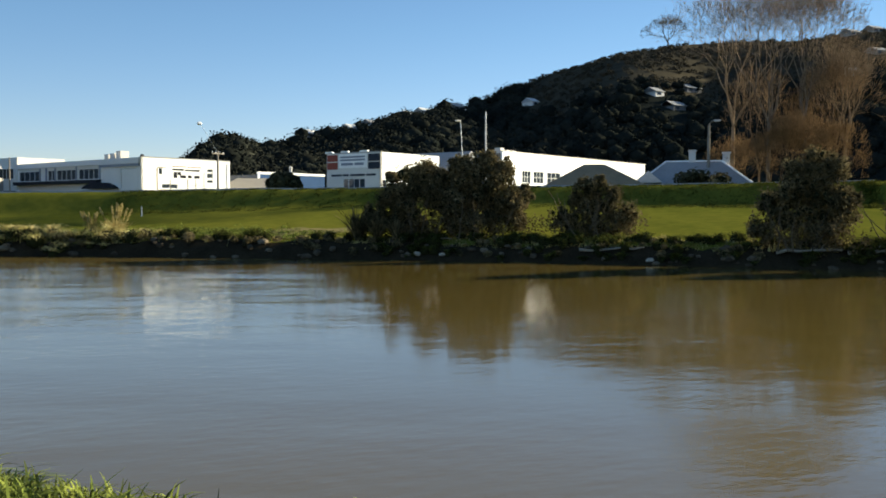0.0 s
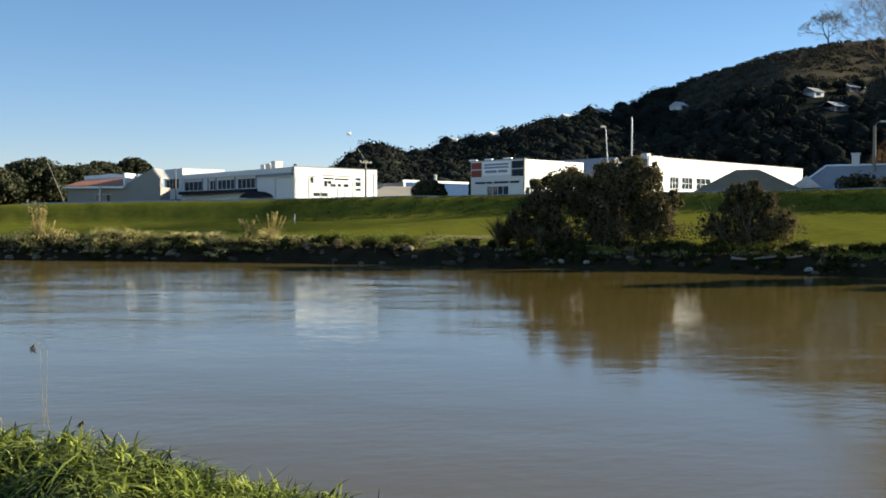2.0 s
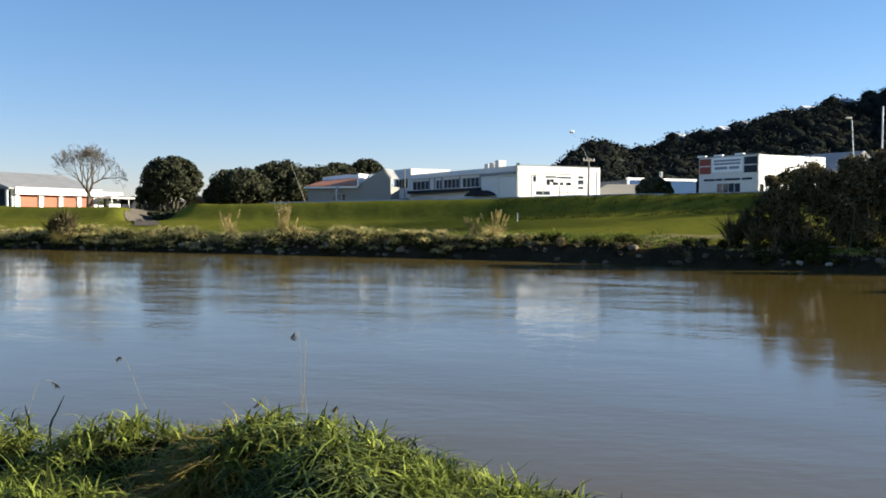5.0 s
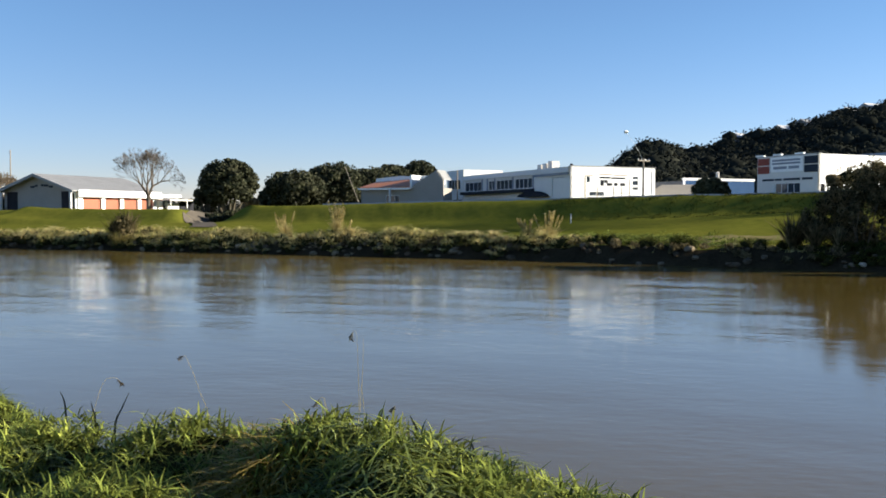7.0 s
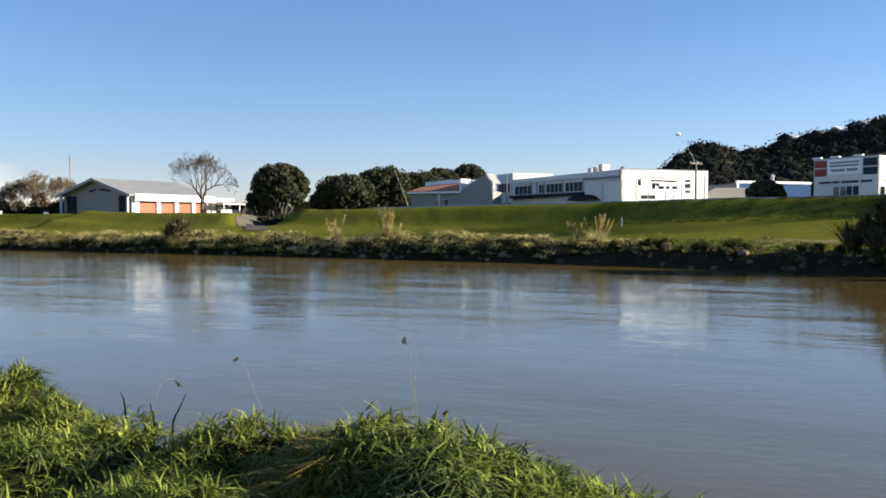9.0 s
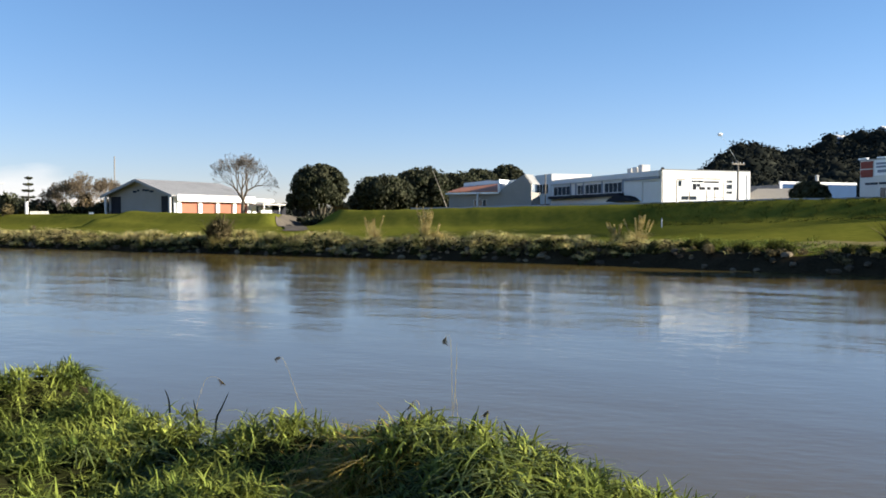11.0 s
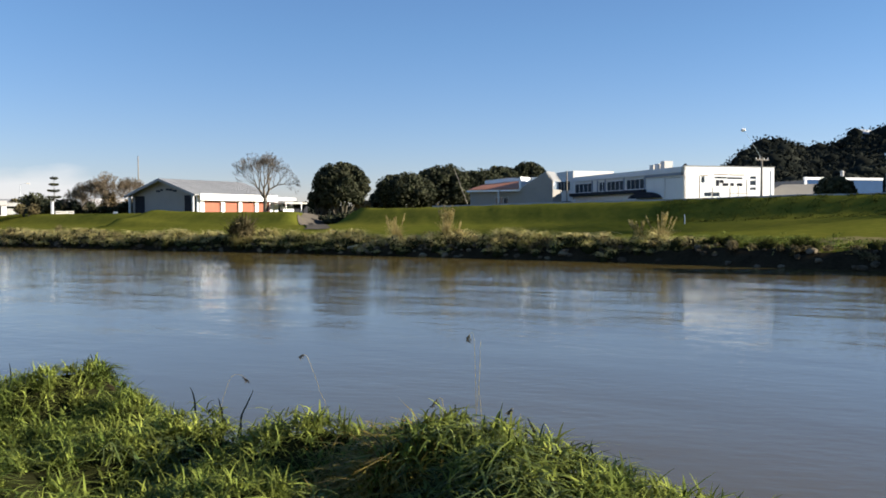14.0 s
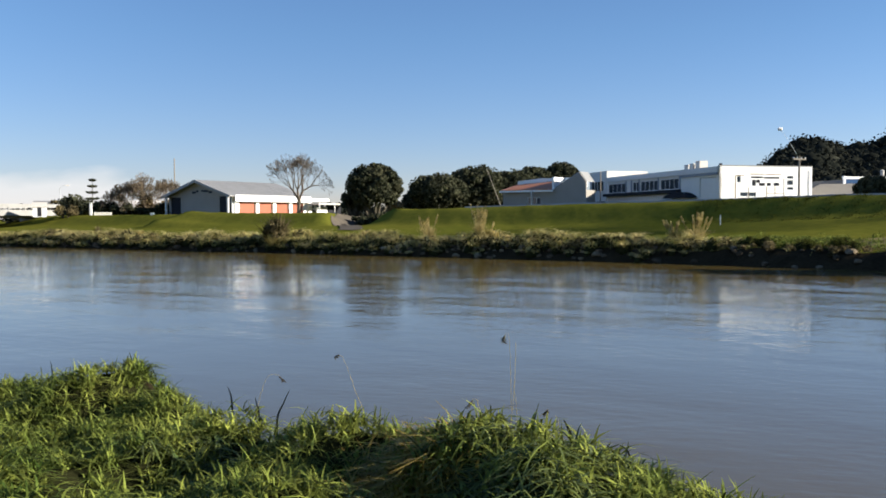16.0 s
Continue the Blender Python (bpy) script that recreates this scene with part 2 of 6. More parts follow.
M_ROCK = material("river_rock", (0.15, 0.12, 0.08), (0.07, 0.056, 0.038), rough=0.9, scale=1.6, fine=5, bump=0.6, vary=0.45, depth=0.06)
M_PALEROCK = material("pale_rock", (0.26, 0.21, 0.13), (0.12, 0.095, 0.06), rough=0.9, scale=2, fine=5, bump=0.4, depth=0.05)
M_BRIGHTROCK = material("bleached_rock", (0.46, 0.41, 0.32), (0.32, 0.28, 0.21), rough=0.9, scale=2, fine=5, bump=0.4, depth=0.05)
M_STEEL = material("galvanised_steel", (0.52, 0.53, 0.54), (0.42, 0.43, 0.44), rough=0.5, metal=0.4, scale=2, fine=6, bump=0.03)
M_WOODPOLE = material("weathered_pole", (0.27, 0.24, 0.20), (0.18, 0.16, 0.13), rough=0.9, scale=1.2, fine=9, bump=0.3, stretch=(1, 1, 0.1))


# ---- building blocks ----
def mesh_of(name, verts, faces, mats, smooth=False, index=None):
    me = bpy.data.meshes.new(name)
    me.from_pydata([tuple(v) for v in verts], [], faces)
    for m in (mats if isinstance(mats, (list, tuple)) else [mats]):
        me.materials.append(m)
    if smooth:
        me.polygons.foreach_set("use_smooth", [True] * len(me.polygons))
    if index is not None:
        me.polygons.foreach_set("material_index", index)
    me.update()
    return me


def fast_mesh(name, verts, quads, mat, smooth=False):
    """A mesh out of arrays: verts (n, 3) and faces (m, 3 or 4)."""
    verts, quads = np.asarray(verts, np.float32), np.asarray(quads, np.int32)
    me = bpy.data.meshes.new(name)
    k = quads.shape[1]
    me.vertices.add(len(verts))
    me.vertices.foreach_set("co", verts.ravel())
    me.loops.add(quads.size)
    me.loops.foreach_set("vertex_index", quads.ravel())
    me.polygons.add(len(quads))
    me.polygons.foreach_set("loop_start", np.arange(0, quads.size, k, dtype=np.int32))
    if smooth:
        me.polygons.foreach_set("use_smooth", np.ones(len(quads), bool))
    for m in (mat if isinstance(mat, (list, tuple)) else [mat]):
        me.materials.append(m)
    me.update(calc_edges=True)
    me.validate()
    return me


def thing(name, m, label, category, group="", kind=""):
    ob = new(name)
    ob.matrix_world = m
    ob.empty_display_size = 0.3
    return tagged(ob, label, category, group, kind)


def part(name, bm, mat, parent, label="", m=None):
    """Links a bmesh (or a mesh) as one mesh under a thing or a part."""
    if isinstance(bm, bmesh.types.BMesh):
        me = bpy.data.meshes.new(name)
        bm.to_mesh(me)
        bm.free()
        me.materials.append(mat)
    else:
        me = bm
    ob = new(name, me)
    ob.parent = parent
    if m is not None:
        ob.matrix_basis = m
    return tagged(ob, label)


def box(bm, x0, x1, y0, y1, z0, z1, bevel=0.0):
    vs = [bm.verts.new(c) for c in ((x0, y0, z0), (x1, y0, z0), (x1, y1, z0), (x0, y1, z0), (x0, y0, z1), (x1, y0, z1), (x1, y1, z1), (x0, y1, z1))]
    fs = [bm.faces.new([vs[i] for i in f]) for f in ((0, 3, 2, 1), (4, 5, 6, 7), (0, 1, 5, 4), (1, 2, 6, 5), (2, 3, 7, 6), (3, 0, 4, 7))]
    if bevel:
        bmesh.ops.bevel(bm, geom=list({e for f in fs for e in f.edges}), offset=bevel, segments=1, affect="EDGES")
    return bm


def boxed(*dims, bevel=0.0):
    return box(bmesh.new(), *dims, bevel=bevel)


def prism(outline, y0, y1):
    """An outline in x, z drawn through from y0 to y1."""
    bm = bmesh.new()
    f = [bm.verts.new((x, y0, z)) for x, z in outline]
    g = [bm.verts.new((x, y1, z)) for x, z in outline]
    bm.faces.new(f)
    bm.faces.new(g[::-1])
    for i in range(len(f)):
        j = (i + 1) % len(f)
        bm.faces.new((f[j], f[i], g[i], g[j]))
    bmesh.ops.recalc_face_normals(bm, faces=bm.faces)
    return bm


def wall(length, height, thick, holes=(), base=0.0):
    """A wall along x with its outer face at y = 0 and holes (x0, x1, z0, z1) through it."""
    xs = sorted({0.0, length, *(v for h in holes for v in h[:2])})
    zs = sorted({base, height, *(v for h in holes for v in h[2:])})
    bm, made = bmesh.new(), {}

    def vert(i, k, y):
        if (i, k, y) not in made:
            made[i, k, y] = bm.verts.new((xs[i], y, zs[k]))
        return made[i, k, y]

    def solid(i, k):
        if not (0 <= i < len(xs) - 1 and 0 <= k < len(zs) - 1):
            return False
        cx, cz = (xs[i] + xs[i + 1]) / 2, (zs[k] + zs[k + 1]) / 2
        return not any(h[0] < cx < h[1] and h[2] < cz < h[3] for h in holes)

    for i in range(len(xs) - 1):
        for k in range(len(zs) - 1):
            if solid(i, k):
                for y, order in ((0, 1), (thick, -1)):
                    bm.faces.new([vert(i, k, y), vert(i + 1, k, y), vert(i + 1, k + 1, y), vert(i, k + 1, y)][::order])
                for di, dk, a, b in ((-1, 0, (i, k + 1), (i, k)), (1, 0, (i + 1, k), (i + 1, k + 1)), (0, -1, (i, k), (i + 1, k)), (0, 1, (i + 1, k + 1), (i, k + 1))):
                    if not solid(i + di, k + dk):
                        bm.faces.new([vert(*b, 0), vert(*a, 0), vert(*a, thick), vert(*b, thick)])
    bmesh.ops.recalc_face_normals(bm, faces=bm.faces)
    return bm


def tubes(segments, sides=6):
    """Tapered tubes (p0, p1, r0, r1) as arrays of verts and quads."""
    seg = np.asarray(segments, float)
    p0, p1, r0, r1 = seg[:, 0:3], seg[:, 3:6], seg[:, 6], seg[:, 7]
    d = p1 - p0
    d /= np.linalg.norm(d, axis=1)[:, None] + 1e-9
    ref = np.where(np.abs(d[:, 2:3]) > 0.9, [[1.0, 0, 0]], [[0, 0, 1.0]])
    u = np.cross(d, ref)
    u /= np.linalg.norm(u, axis=1)[:, None]
    v = np.cross(d, u)
    ang = np.arange(sides) * 2 * math.pi / sides
    ring = np.cos(ang)[None, :, None] * u[:, None] + np.sin(ang)[None, :, None] * v[:, None]
    a, b = p0[:, None] + ring * r0[:, None, None], p1[:, None] + ring * r1[:, None, None]
    verts = np.concatenate([a, b], 1).reshape(-1, 3)
    base = (np.arange(len(seg)) * 2 * sides)[:, None]
    i = np.arange(sides)
    j = (i + 1) % sides
    quads = np.stack([base + i, base + j, base + j + sides, base + i + sides], 2).reshape(-1, 4)
    return verts, quads


def bent_tube(points, radii, sides=8):
    """One closed tube through a row of points."""
    p = np.asarray(points, float)
    d = np.gradient(p, axis=0)
    d /= np.linalg.norm(d, axis=1)[:, None] + 1e-9
    ref = np.array([1.0, 0, 0]) if abs(d[0][2]) > 0.9 else np.array([0, 0, 1.0])
    u = np.cross(d, ref)
    u /= np.linalg.norm(u, axis=1)[:, None] + 1e-9
    v = np.cross(d, u)
    ang = np.arange(sides) * 2 * math.pi / sides
    ring = np.cos(ang)[None, :, None] * u[:, None] + np.sin(ang)[None, :, None] * v[:, None]
    verts = (p[:, None] + ring * np.asarray(radii, float)[:, None, None]).reshape(-1, 3)
    verts = np.concatenate([verts, p[:1], p[-1:]])
    n, quads = len(p), []
    for k in range(n - 1):
        for i in range(sides):
            j = (i + 1) % sides
            quads.append((k * sides + i, k * sides + j, (k + 1) * sides + j, (k + 1) * sides + i))
    caps = [(n * sides, (i + 1) % sides, i, i) for i in range(sides)] + [(n * sides + 1, (n - 1) * sides + i, (n - 1) * sides + (i + 1) % sides, (n - 1) * sides + (i + 1) % sides) for i in range(sides)]
    faces = [f if len(set(f)) == 4 else f[:3] for f in quads + caps]
    return verts, faces


def unit(v):
    return v / (np.linalg.norm(v, axis=-1, keepdims=True) + 1e-9)


def leaves(rng, centres, radii, per, size, squash=0.8, shell=0.55, even=0.7):
    """Small leaf sprays scattered through round lumps: arrays of verts and quads."""
    centres, radii = np.asarray(centres, float), np.asarray(radii, float)
    n = len(centres) * per
    k = np.repeat(np.arange(len(centres)), per)
    way = unit(rng.normal(size=(n, 3)))
    rad = radii[k] * (shell + (1.12 - shell) * rng.random(n) ** 0.6)
    p = centres[k] + way * rad[:, None] * np.array([1, 1, squash])
    nrm = unit(way * even + rng.normal(size=(n, 3)) * 0.75)
    u = unit(np.cross(nrm, rng.normal(size=(n, 3))))
    v = np.cross(nrm, u)
    s = size * (0.5 + rng.random(n))[:, None]
    w = s * (0.45 + 0.4 * rng.random(n))[:, None]
    verts = np.stack([p - u * s, p - v * w * 0.9, p + u * s, p + v * w], 1).reshape(-1, 3)
    return verts, np.arange(n * 4).reshape(-1, 4)


def lumps(rng, centres, radii, squash=0.8, fine=2):
    """Dark inner masses of a crown: uneven low spheres."""
    bm = bmesh.new()
    bmesh.ops.create_icosphere(bm, subdivisions=fine, radius=1)
    base = np.array([v.co for v in bm.verts])
    tris = np.array([[v.index for v in f.verts] for f in bm.faces])
    bm.free()
    vs, fs = [], []
    for i, (c, r) in enumerate(zip(centres, radii)):
        wob = 1 + 0.25 * np.sin(base @ rng.normal(size=3) * 3 + rng.random() * 6)[:, None] * 0.8
        vs.append(base * wob * r * np.array([1, 1, squash]) + c)
        fs.append(tris + i * len(base))
    return np.concatenate(vs), np.concatenate(fs)


def smooth_line(points, k=8):
    p = np.asarray(points, float)
    out = []
    for i in range(len(p) - 1):
        a, b, c, d = p[max(i - 1, 0)], p[i], p[i + 1], p[min(i + 2, len(p) - 1)]
        for j in range(k):
            u = j / k
            out.append(0.5 * (2 * b + (c - a) * u + (2 * a - 5 * b + 4 * c - d) * u * u + (3 * b - a - 3 * c + d) * u ** 3))
    return np.array(out + [p[-1]])


def along(line, pts):
    """How far along a line points lie, and how far to its left."""
    step = np.hypot(*np.diff(line, axis=0).T)
    run = np.concatenate([[0], np.cumsum(step)])
    best, s, n = np.full(len(pts), 1e9), np.zeros(len(pts)), np.zeros(len(pts))
    for i in range(len(line) - 1):
        a, d, length = line[i], line[i + 1] - line[i], step[i]
        u = np.clip(((pts - a) @ d) / length ** 2, 0, 1)
        r = pts - a - u[:, None] * d
        dist = np.hypot(r[:, 0], r[:, 1])
        m = dist < best
        best[m], s[m] = dist[m], run[i] + u[m] * length
        n[m] = (np.sign(d[0] * r[:, 1] - d[1] * r[:, 0]) * dist)[m]
    return s, n


FAR_EDGE = smooth_line([(-420, 300), (-140, 146), (-90, 118), (-55, 98), (-30, 84), (-12, 73.6), (1.7, 65.0), (12.6, 57.5), (21.5, 49.5),
                        (27.5, 44.6), (33.2, 37.8), (38.6, 30.6), (42.6, 24.6), (50, 12), (75, -40), (150, -250)])
NEAR_EDGE = smooth_line([(-400, 240), (-60, 48), (-14, 15.5), (-6.5, 9.9), (-3.6, 8.0), (-2.2, 6.3), (-1.1, 5.6), (0.1, 5.2), (0.95, 4.3), (1.5, 3.4), (2.6, 1.6), (5, -3), (20, -40), (90, -240)])
S0 = along(FAR_EDGE, np.array([[1.7, 65.0]]))[0][0]
SWELL_LOW, SWELL_TOP = -75.4, -73.0
GAP_S = -42.5       # where the path cuts through the stopbank


def near_height(x, y):
    _, m = along(NEAR_EDGE, np.stack([x, y], 1))
    top = 1.56 + 0.12 * np.sin(x * 3.1 + 0.6 * y) * np.cos(y * 2.3 - 0.4 * x) + 0.06 * np.sin(x * 5.3) * np.sin(y * 4.7)
    top = top - 0.15 * np.clip((-x - 1.2) / 2.0, 0, 1)
    for cx, cy, h, r in ((-3.3, 7.4, 0.33, 0.6), (0.15, 4.9, 0.30, 0.5), (-0.55, 5.0, -0.16, 0.3), (-1.0, 5.55, 0.09, 0.35), (-1.6, 5.6, 0.05, 0.5), (-8.0, 8.2, 0.1, 1.2), (-5.6, 9.3, -0.42, 0.7), (-4.9, 9.0, -0.12, 0.6),
                        (-4.3, 8.6, -0.1, 0.5), (-3.65, 7.75, -0.36, 0.42), (-2.35, 6.9, 0.15, 0.35), (-1.15, 5.7, -0.07, 0.25), (0.95, 4.4, 0.02, 0.3), (1.1, 3.8, 0.12, 0.35), (1.35, 3.1, 0.1, 0.4),
                        (-1.8, 5.25, -0.2, 0.28), (-0.4, 4.3, -0.16, 0.3), (-2.9, 5.9, 0.12, 0.4), (-1.0, 4.6, 0.12, 0.3), (0.1, 4.2, 0.1, 0.3)):
        top = top + h * np.exp(-((x - cx) ** 2 + (y - cy) ** 2) / r ** 2)
    drop = np.clip((m - 0.2) / 2.3, 0, 1)
    return np.where(m < 0.2, top, top * (1 - drop) - 1.3 * drop ** 1.4), m


def far_height(x, y):
    s, n = along(FAR_EDGE, np.stack([x, y], 1))
    s = s - S0
    crest = np.interp(s, [-124, -110, -50, -24, -13, 3, 13, 35, 60], [1.9, 3.75, 3.85, 4.33, 4.55, 4.75, 5.0, 5.22, 5.5])
    toe = np.interp(s, [-60, -30, -8, 6, 20, 60], [1.85, 1.95, 2.0, 2.35, 3.1, 3.2])
    land = np.interp(s, [-130, -116, 0, 60], [1.7, 3.2, 3.3, 4.0])
    edge = np.interp(s, [-70, -19, 3, 14, 20, 26, 46, 60], [0.95, 1.05, 1.25, 1.15, 1.05, 1.0, 1.2, 1.15])
    ds = s - GAP_S + (n - 36) * 0.35
    cut = np.where(ds < 0, np.exp(-(ds / 3.2) ** 4), np.exp(-np.abs(ds / 5.2) ** 3))
    crest = crest - cut * 2.2
    z = np.where(n < 0, np.maximum(0.55 * n, -1.3), 0)
    knots = [0, 0.9, 2.4, 26, 29, 34.8, 37.5, 46]
    vals = [np.zeros_like(s), edge * np.interp(s, [12, 17, 30, 36], [0.66, 0.92, 0.92, 0.7]), edge, toe - 0.12, toe + 0.15, crest - 0.05, crest, land]
    for a, b, va, vb in zip(knots, knots[1:], vals, vals[1:]):
        u = np.clip((n - a) / (b - a), 0, 1)
        u = u * u * (3 - 2 * u) if b > 27 else u
        z = np.where((n >= a) & (n < b), va + (vb - va) * u, z)
    z = np.where(n >= 46, land, z)
    swell = s - np.interp(n, [27, 35], [SWELL_LOW, SWELL_TOP])      # a low swell of the bank's face
    rise = np.clip(swell / 2.0, 0, 1)
    z = z + 1.1 * rise * rise * (3 - 2 * rise) * np.exp(-np.maximum(swell - 2, 0) / 9) * np.clip((n - 26) / 2, 0, 1) * np.clip((35.5 - n) / 3, 0, 1)
    # the path runs on inland as a sunken way beside the bank's returned end
    way = np.interp(n, [36, 62], [2.1, 3.2])
    inland = (n > 35) & (n < 60)
    z = np.where(inland & (ds > -12) & (ds < 14), np.minimum(z, way + np.maximum(0, np.abs(ds) - 2.0) * 0.5), z)
    fade = np.clip((58 - n) / 8, 0, 1)
    z = np.where(inland & (ds > 2.0) & (ds < 14), np.maximum(z, np.minimum(4.25 * fade, way + (ds - 2.0) * 0.55) * np.where(ds > 8, (14 - ds) / 6, 1)), z)
    rough = 0.10 * np.sin(s * 0.9 + 1.3 * n) * np.sin(s * 0.37 - n * 0.8) + 0.05 * np.sin(s * 2.3) * np.cos(n * 1.9)
    return z + rough * np.clip(n / 1.5, 0, 1) * np.where(n < 6, 1.0, 0.35), s, n


def land_height(x, y):
    x, y = np.atleast_1d(np.asarray(x, float)), np.atleast_1d(np.asarray(y, float))
    zn, m = near_height(x, y)
    zf, s, n = far_height(x, y)
    return np.where(m < 2.7, np.maximum(zn, -1.3), zf)


def on_land(x, y):
    return float(land_height(x, y)[0])


def at_bank(s, n):
    """The place s metres along the far water's edge and n metres inland."""
    step = np.hypot(*np.diff(FAR_EDGE, axis=0).T)
    run = np.concatenate([[0], np.cumsum(step)]) - S0
    i = int(np.clip(np.searchsorted(run, s) - 1, 0, len(step) - 1))
    d = (FAR_EDGE[i + 1] - FAR_EDGE[i]) / step[i]
    p = FAR_EDGE[i] + d * (s - run[i])
    return float(p[0] - d[1] * n), float(p[1] + d[0] * n)


def spaced(*runs):
    out = []
    for a, b, step in runs:
        out += list(np.arange(a, b, step))
    return np.array(out)


def ground():
    far_x = [-4200, -3000, -2000, -1200, -700, -450, -300, -220]
    xs = np.concatenate([far_x, spaced((-170, -100, 2.5), (-100, -8, 0.9), (-8, 6, 0.2), (6, 90, 0.9), (90, 150, 3)), [160, 200, 300, 450, 700, 1200, 2000, 3000, 4200]])
    ys = np.concatenate([[-4200, -2500, -1200, -600, -300, -150, -80, -40, -20, -10], spaced((-6, 10, 0.2), (10, 150, 0.9), (150, 230, 3)), [240, 300, 450, 700, 1200, 2000, 3000, 4200]])
    gx, gy = np.meshgrid(xs, ys)
    z = land_height(gx.ravel(), gy.ravel())
    w, h = len(xs), len(ys)
    i = (np.arange(h - 1)[:, None] * w + np.arange(w - 1)).ravel()
    quads = np.stack([i, i + 1, i + 1 + w, i + w], 1)
    me = fast_mesh("ground", np.stack([gx.ravel(), gy.ravel(), z], 1), quads, [M_GROUND, M_MUD, M_TRACK, M_THATCHSHADE], smooth=True)
    cx, cy = (gx[:-1, :-1] + gx[1:, 1:]).ravel() / 2, (gy[:-1, :-1] + gy[1:, 1:]).ravel() / 2
    _, m = near_height(cx, cy)
    _, s, n = far_height(cx, cy)
    mud = ((n < 1.5) & (m > 0.3)) | ((n < 2.4 + 0.8 * np.sin(s)) & (s > 17) & (s < 33) & (m > 0.3))
    track = ((s - 23.0) / 5.5) ** 2 + ((n - 7.5 - 0.25 * (s - 23)) / 2.2) ** 2 < 1 + 0.4 * np.sin(s * 2.1) * np.sin(n * 1.7)
    # index 3: ground coloured dark for the shade beneath the near grass
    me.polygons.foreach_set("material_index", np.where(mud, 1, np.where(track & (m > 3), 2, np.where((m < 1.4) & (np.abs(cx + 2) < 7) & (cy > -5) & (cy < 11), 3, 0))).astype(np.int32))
    return tagged(new("ground", me), "grassed river banks and a long grassed stopbank", "ground", kind="structure")


ground()
bm = boxed(-900, 900, -900, 900, -0.6, 0.0)
me = bpy.data.meshes.new("water")
bm.to_mesh(me)
bm.free()
me.materials.append(M_WATER)
tagged(new("water", me), "slow silty brown river water with small ripples", "water", kind="structure")


M_ASPHALT = material("worn_asphalt", (0.14, 0.118, 0.092), (0.10, 0.086, 0.068), rough=0.95, scale=0.7, fine=14, bump=0.3)

# grey of the shop; on the hall gable it also carries the wall's shade
M_SHOPGREY = material("grey_and_shaded_render", (0.325, 0.30, 0.265), (0.265, 0.247, 0.22), rough=0.8, scale=0.5, fine=10, bump=0.1, spread=0.9)
M_FASCIA = material("weathered_fascia", (0.62, 0.60, 0.57), (0.54, 0.52, 0.49), rough=0.7, scale=0.5, fine=10, bump=0.05, spread=0.9)
M_DULLGREY = material("dull_grey_cladding", (0.17, 0.165, 0.16), (0.14, 0.135, 0.13), rough=0.8, scale=0.5, fine=10, bump=0.1)
M_TILE = material("dark_roof_tiles", (0.27, 0.205, 0.125), (0.20, 0.155, 0.095), rough=0.85, scale=0.8, fine=12, bump=0.3)


# ---- the hill ----
def hill_height(az, dist):
    """Height of the wooded hill at a bearing (degrees to the right of +y) and distance."""
    top = np.interp(az, [14, 16.8, 18.5, 20, 22, 24.5, 27, 30.4, 33, 36, 38, 41, 44.8, 48, 52, 55, 58, 62, 75, 100],
                    [0.0, 2.0, 3.9, 4.5, 3.9, 4.75, 5.05, 5.9, 6.45, 6.9, 8.1, 9.12, 9.98, 10.42, 10.48, 10.3, 10.5, 10.5, 9.0, 6.0])
    ridge = np.interp(az, [14, 20, 30, 40, 55, 100], [330, 350, 420, 520, 560, 560])
    foot = ridge * 0.50
    u = np.clip((dist - foot) / (ridge - foot), 0, 1)
    back = np.clip((dist - ridge) / 420, 0, 1)
    crest = 3 + ridge * np.tan(np.radians(top)) - 3.0
    spur = 1 + 0.10 * np.sin(np.radians(az) * 26) * u * (1 - u) * 4
    return 2.5 + np.maximum(crest - 2.5, 0) * (u ** 0.85) * spur * (1 - back ** 2 * 0.8)


HILL_HOMES = ((32.2, 6.55, 15, M_GREYWALL, M_FASCIA), (34.2, 6.6, 8, M_SHOPGREY, M_FASCIA), (31.2, 6.05, 9, M_GREYWALL, M_FASCIA), (27.5, 5.4, 13, M_SHOPGREY, M_FASCIA),
              (28.8, 5.3, 7, M_GREYWALL, M_GREYROOF), (24.8, 4.4, 7, M_SHOPGREY, M_FASCIA), (39.2, 6.6, 5, M_GREYWALL, M_FASCIA), (46.9, 7.05, 5, M_GREYWALL, M_GREYROOF),
              (48.0, 6.15, 7, M_DULLGREY, M_GREYROOF), (48.8, 7.25, 9, M_DULLGREY, M_GREYROOF), (59.2, 10.2, 9, M_SHOPGREY, M_GREYROOF), (58.0, 10.1, 8, M_SHOPGREY, M_GREYROOF),
              (59.4, 8.9, 7, M_SHOPGREY, M_GREYROOF), (58.1, 7.8, 6, M_SHOPGREY, M_GREYROOF))


def hill_spot(az, el):
    """Where the line at a bearing and a rise (degrees) first meets the hillside, or the ridge below it."""
    best = (-9.0, 0.0)
    for d in np.arange(160, 700, 2.0):
        z = float(hill_height(np.array([az]), np.array([d]))[0])
        if z >= 3 + d * math.tan(radians(el)):
            return d * math.sin(radians(az)), d * math.cos(radians(az)), 3 + d * math.tan(radians(el))
        best = max(best, ((z - 3) / d, d))
    d = best[1]
    return d * math.sin(radians(az)), d * math.cos(radians(az)), 3 + best[0] * d + 0.8


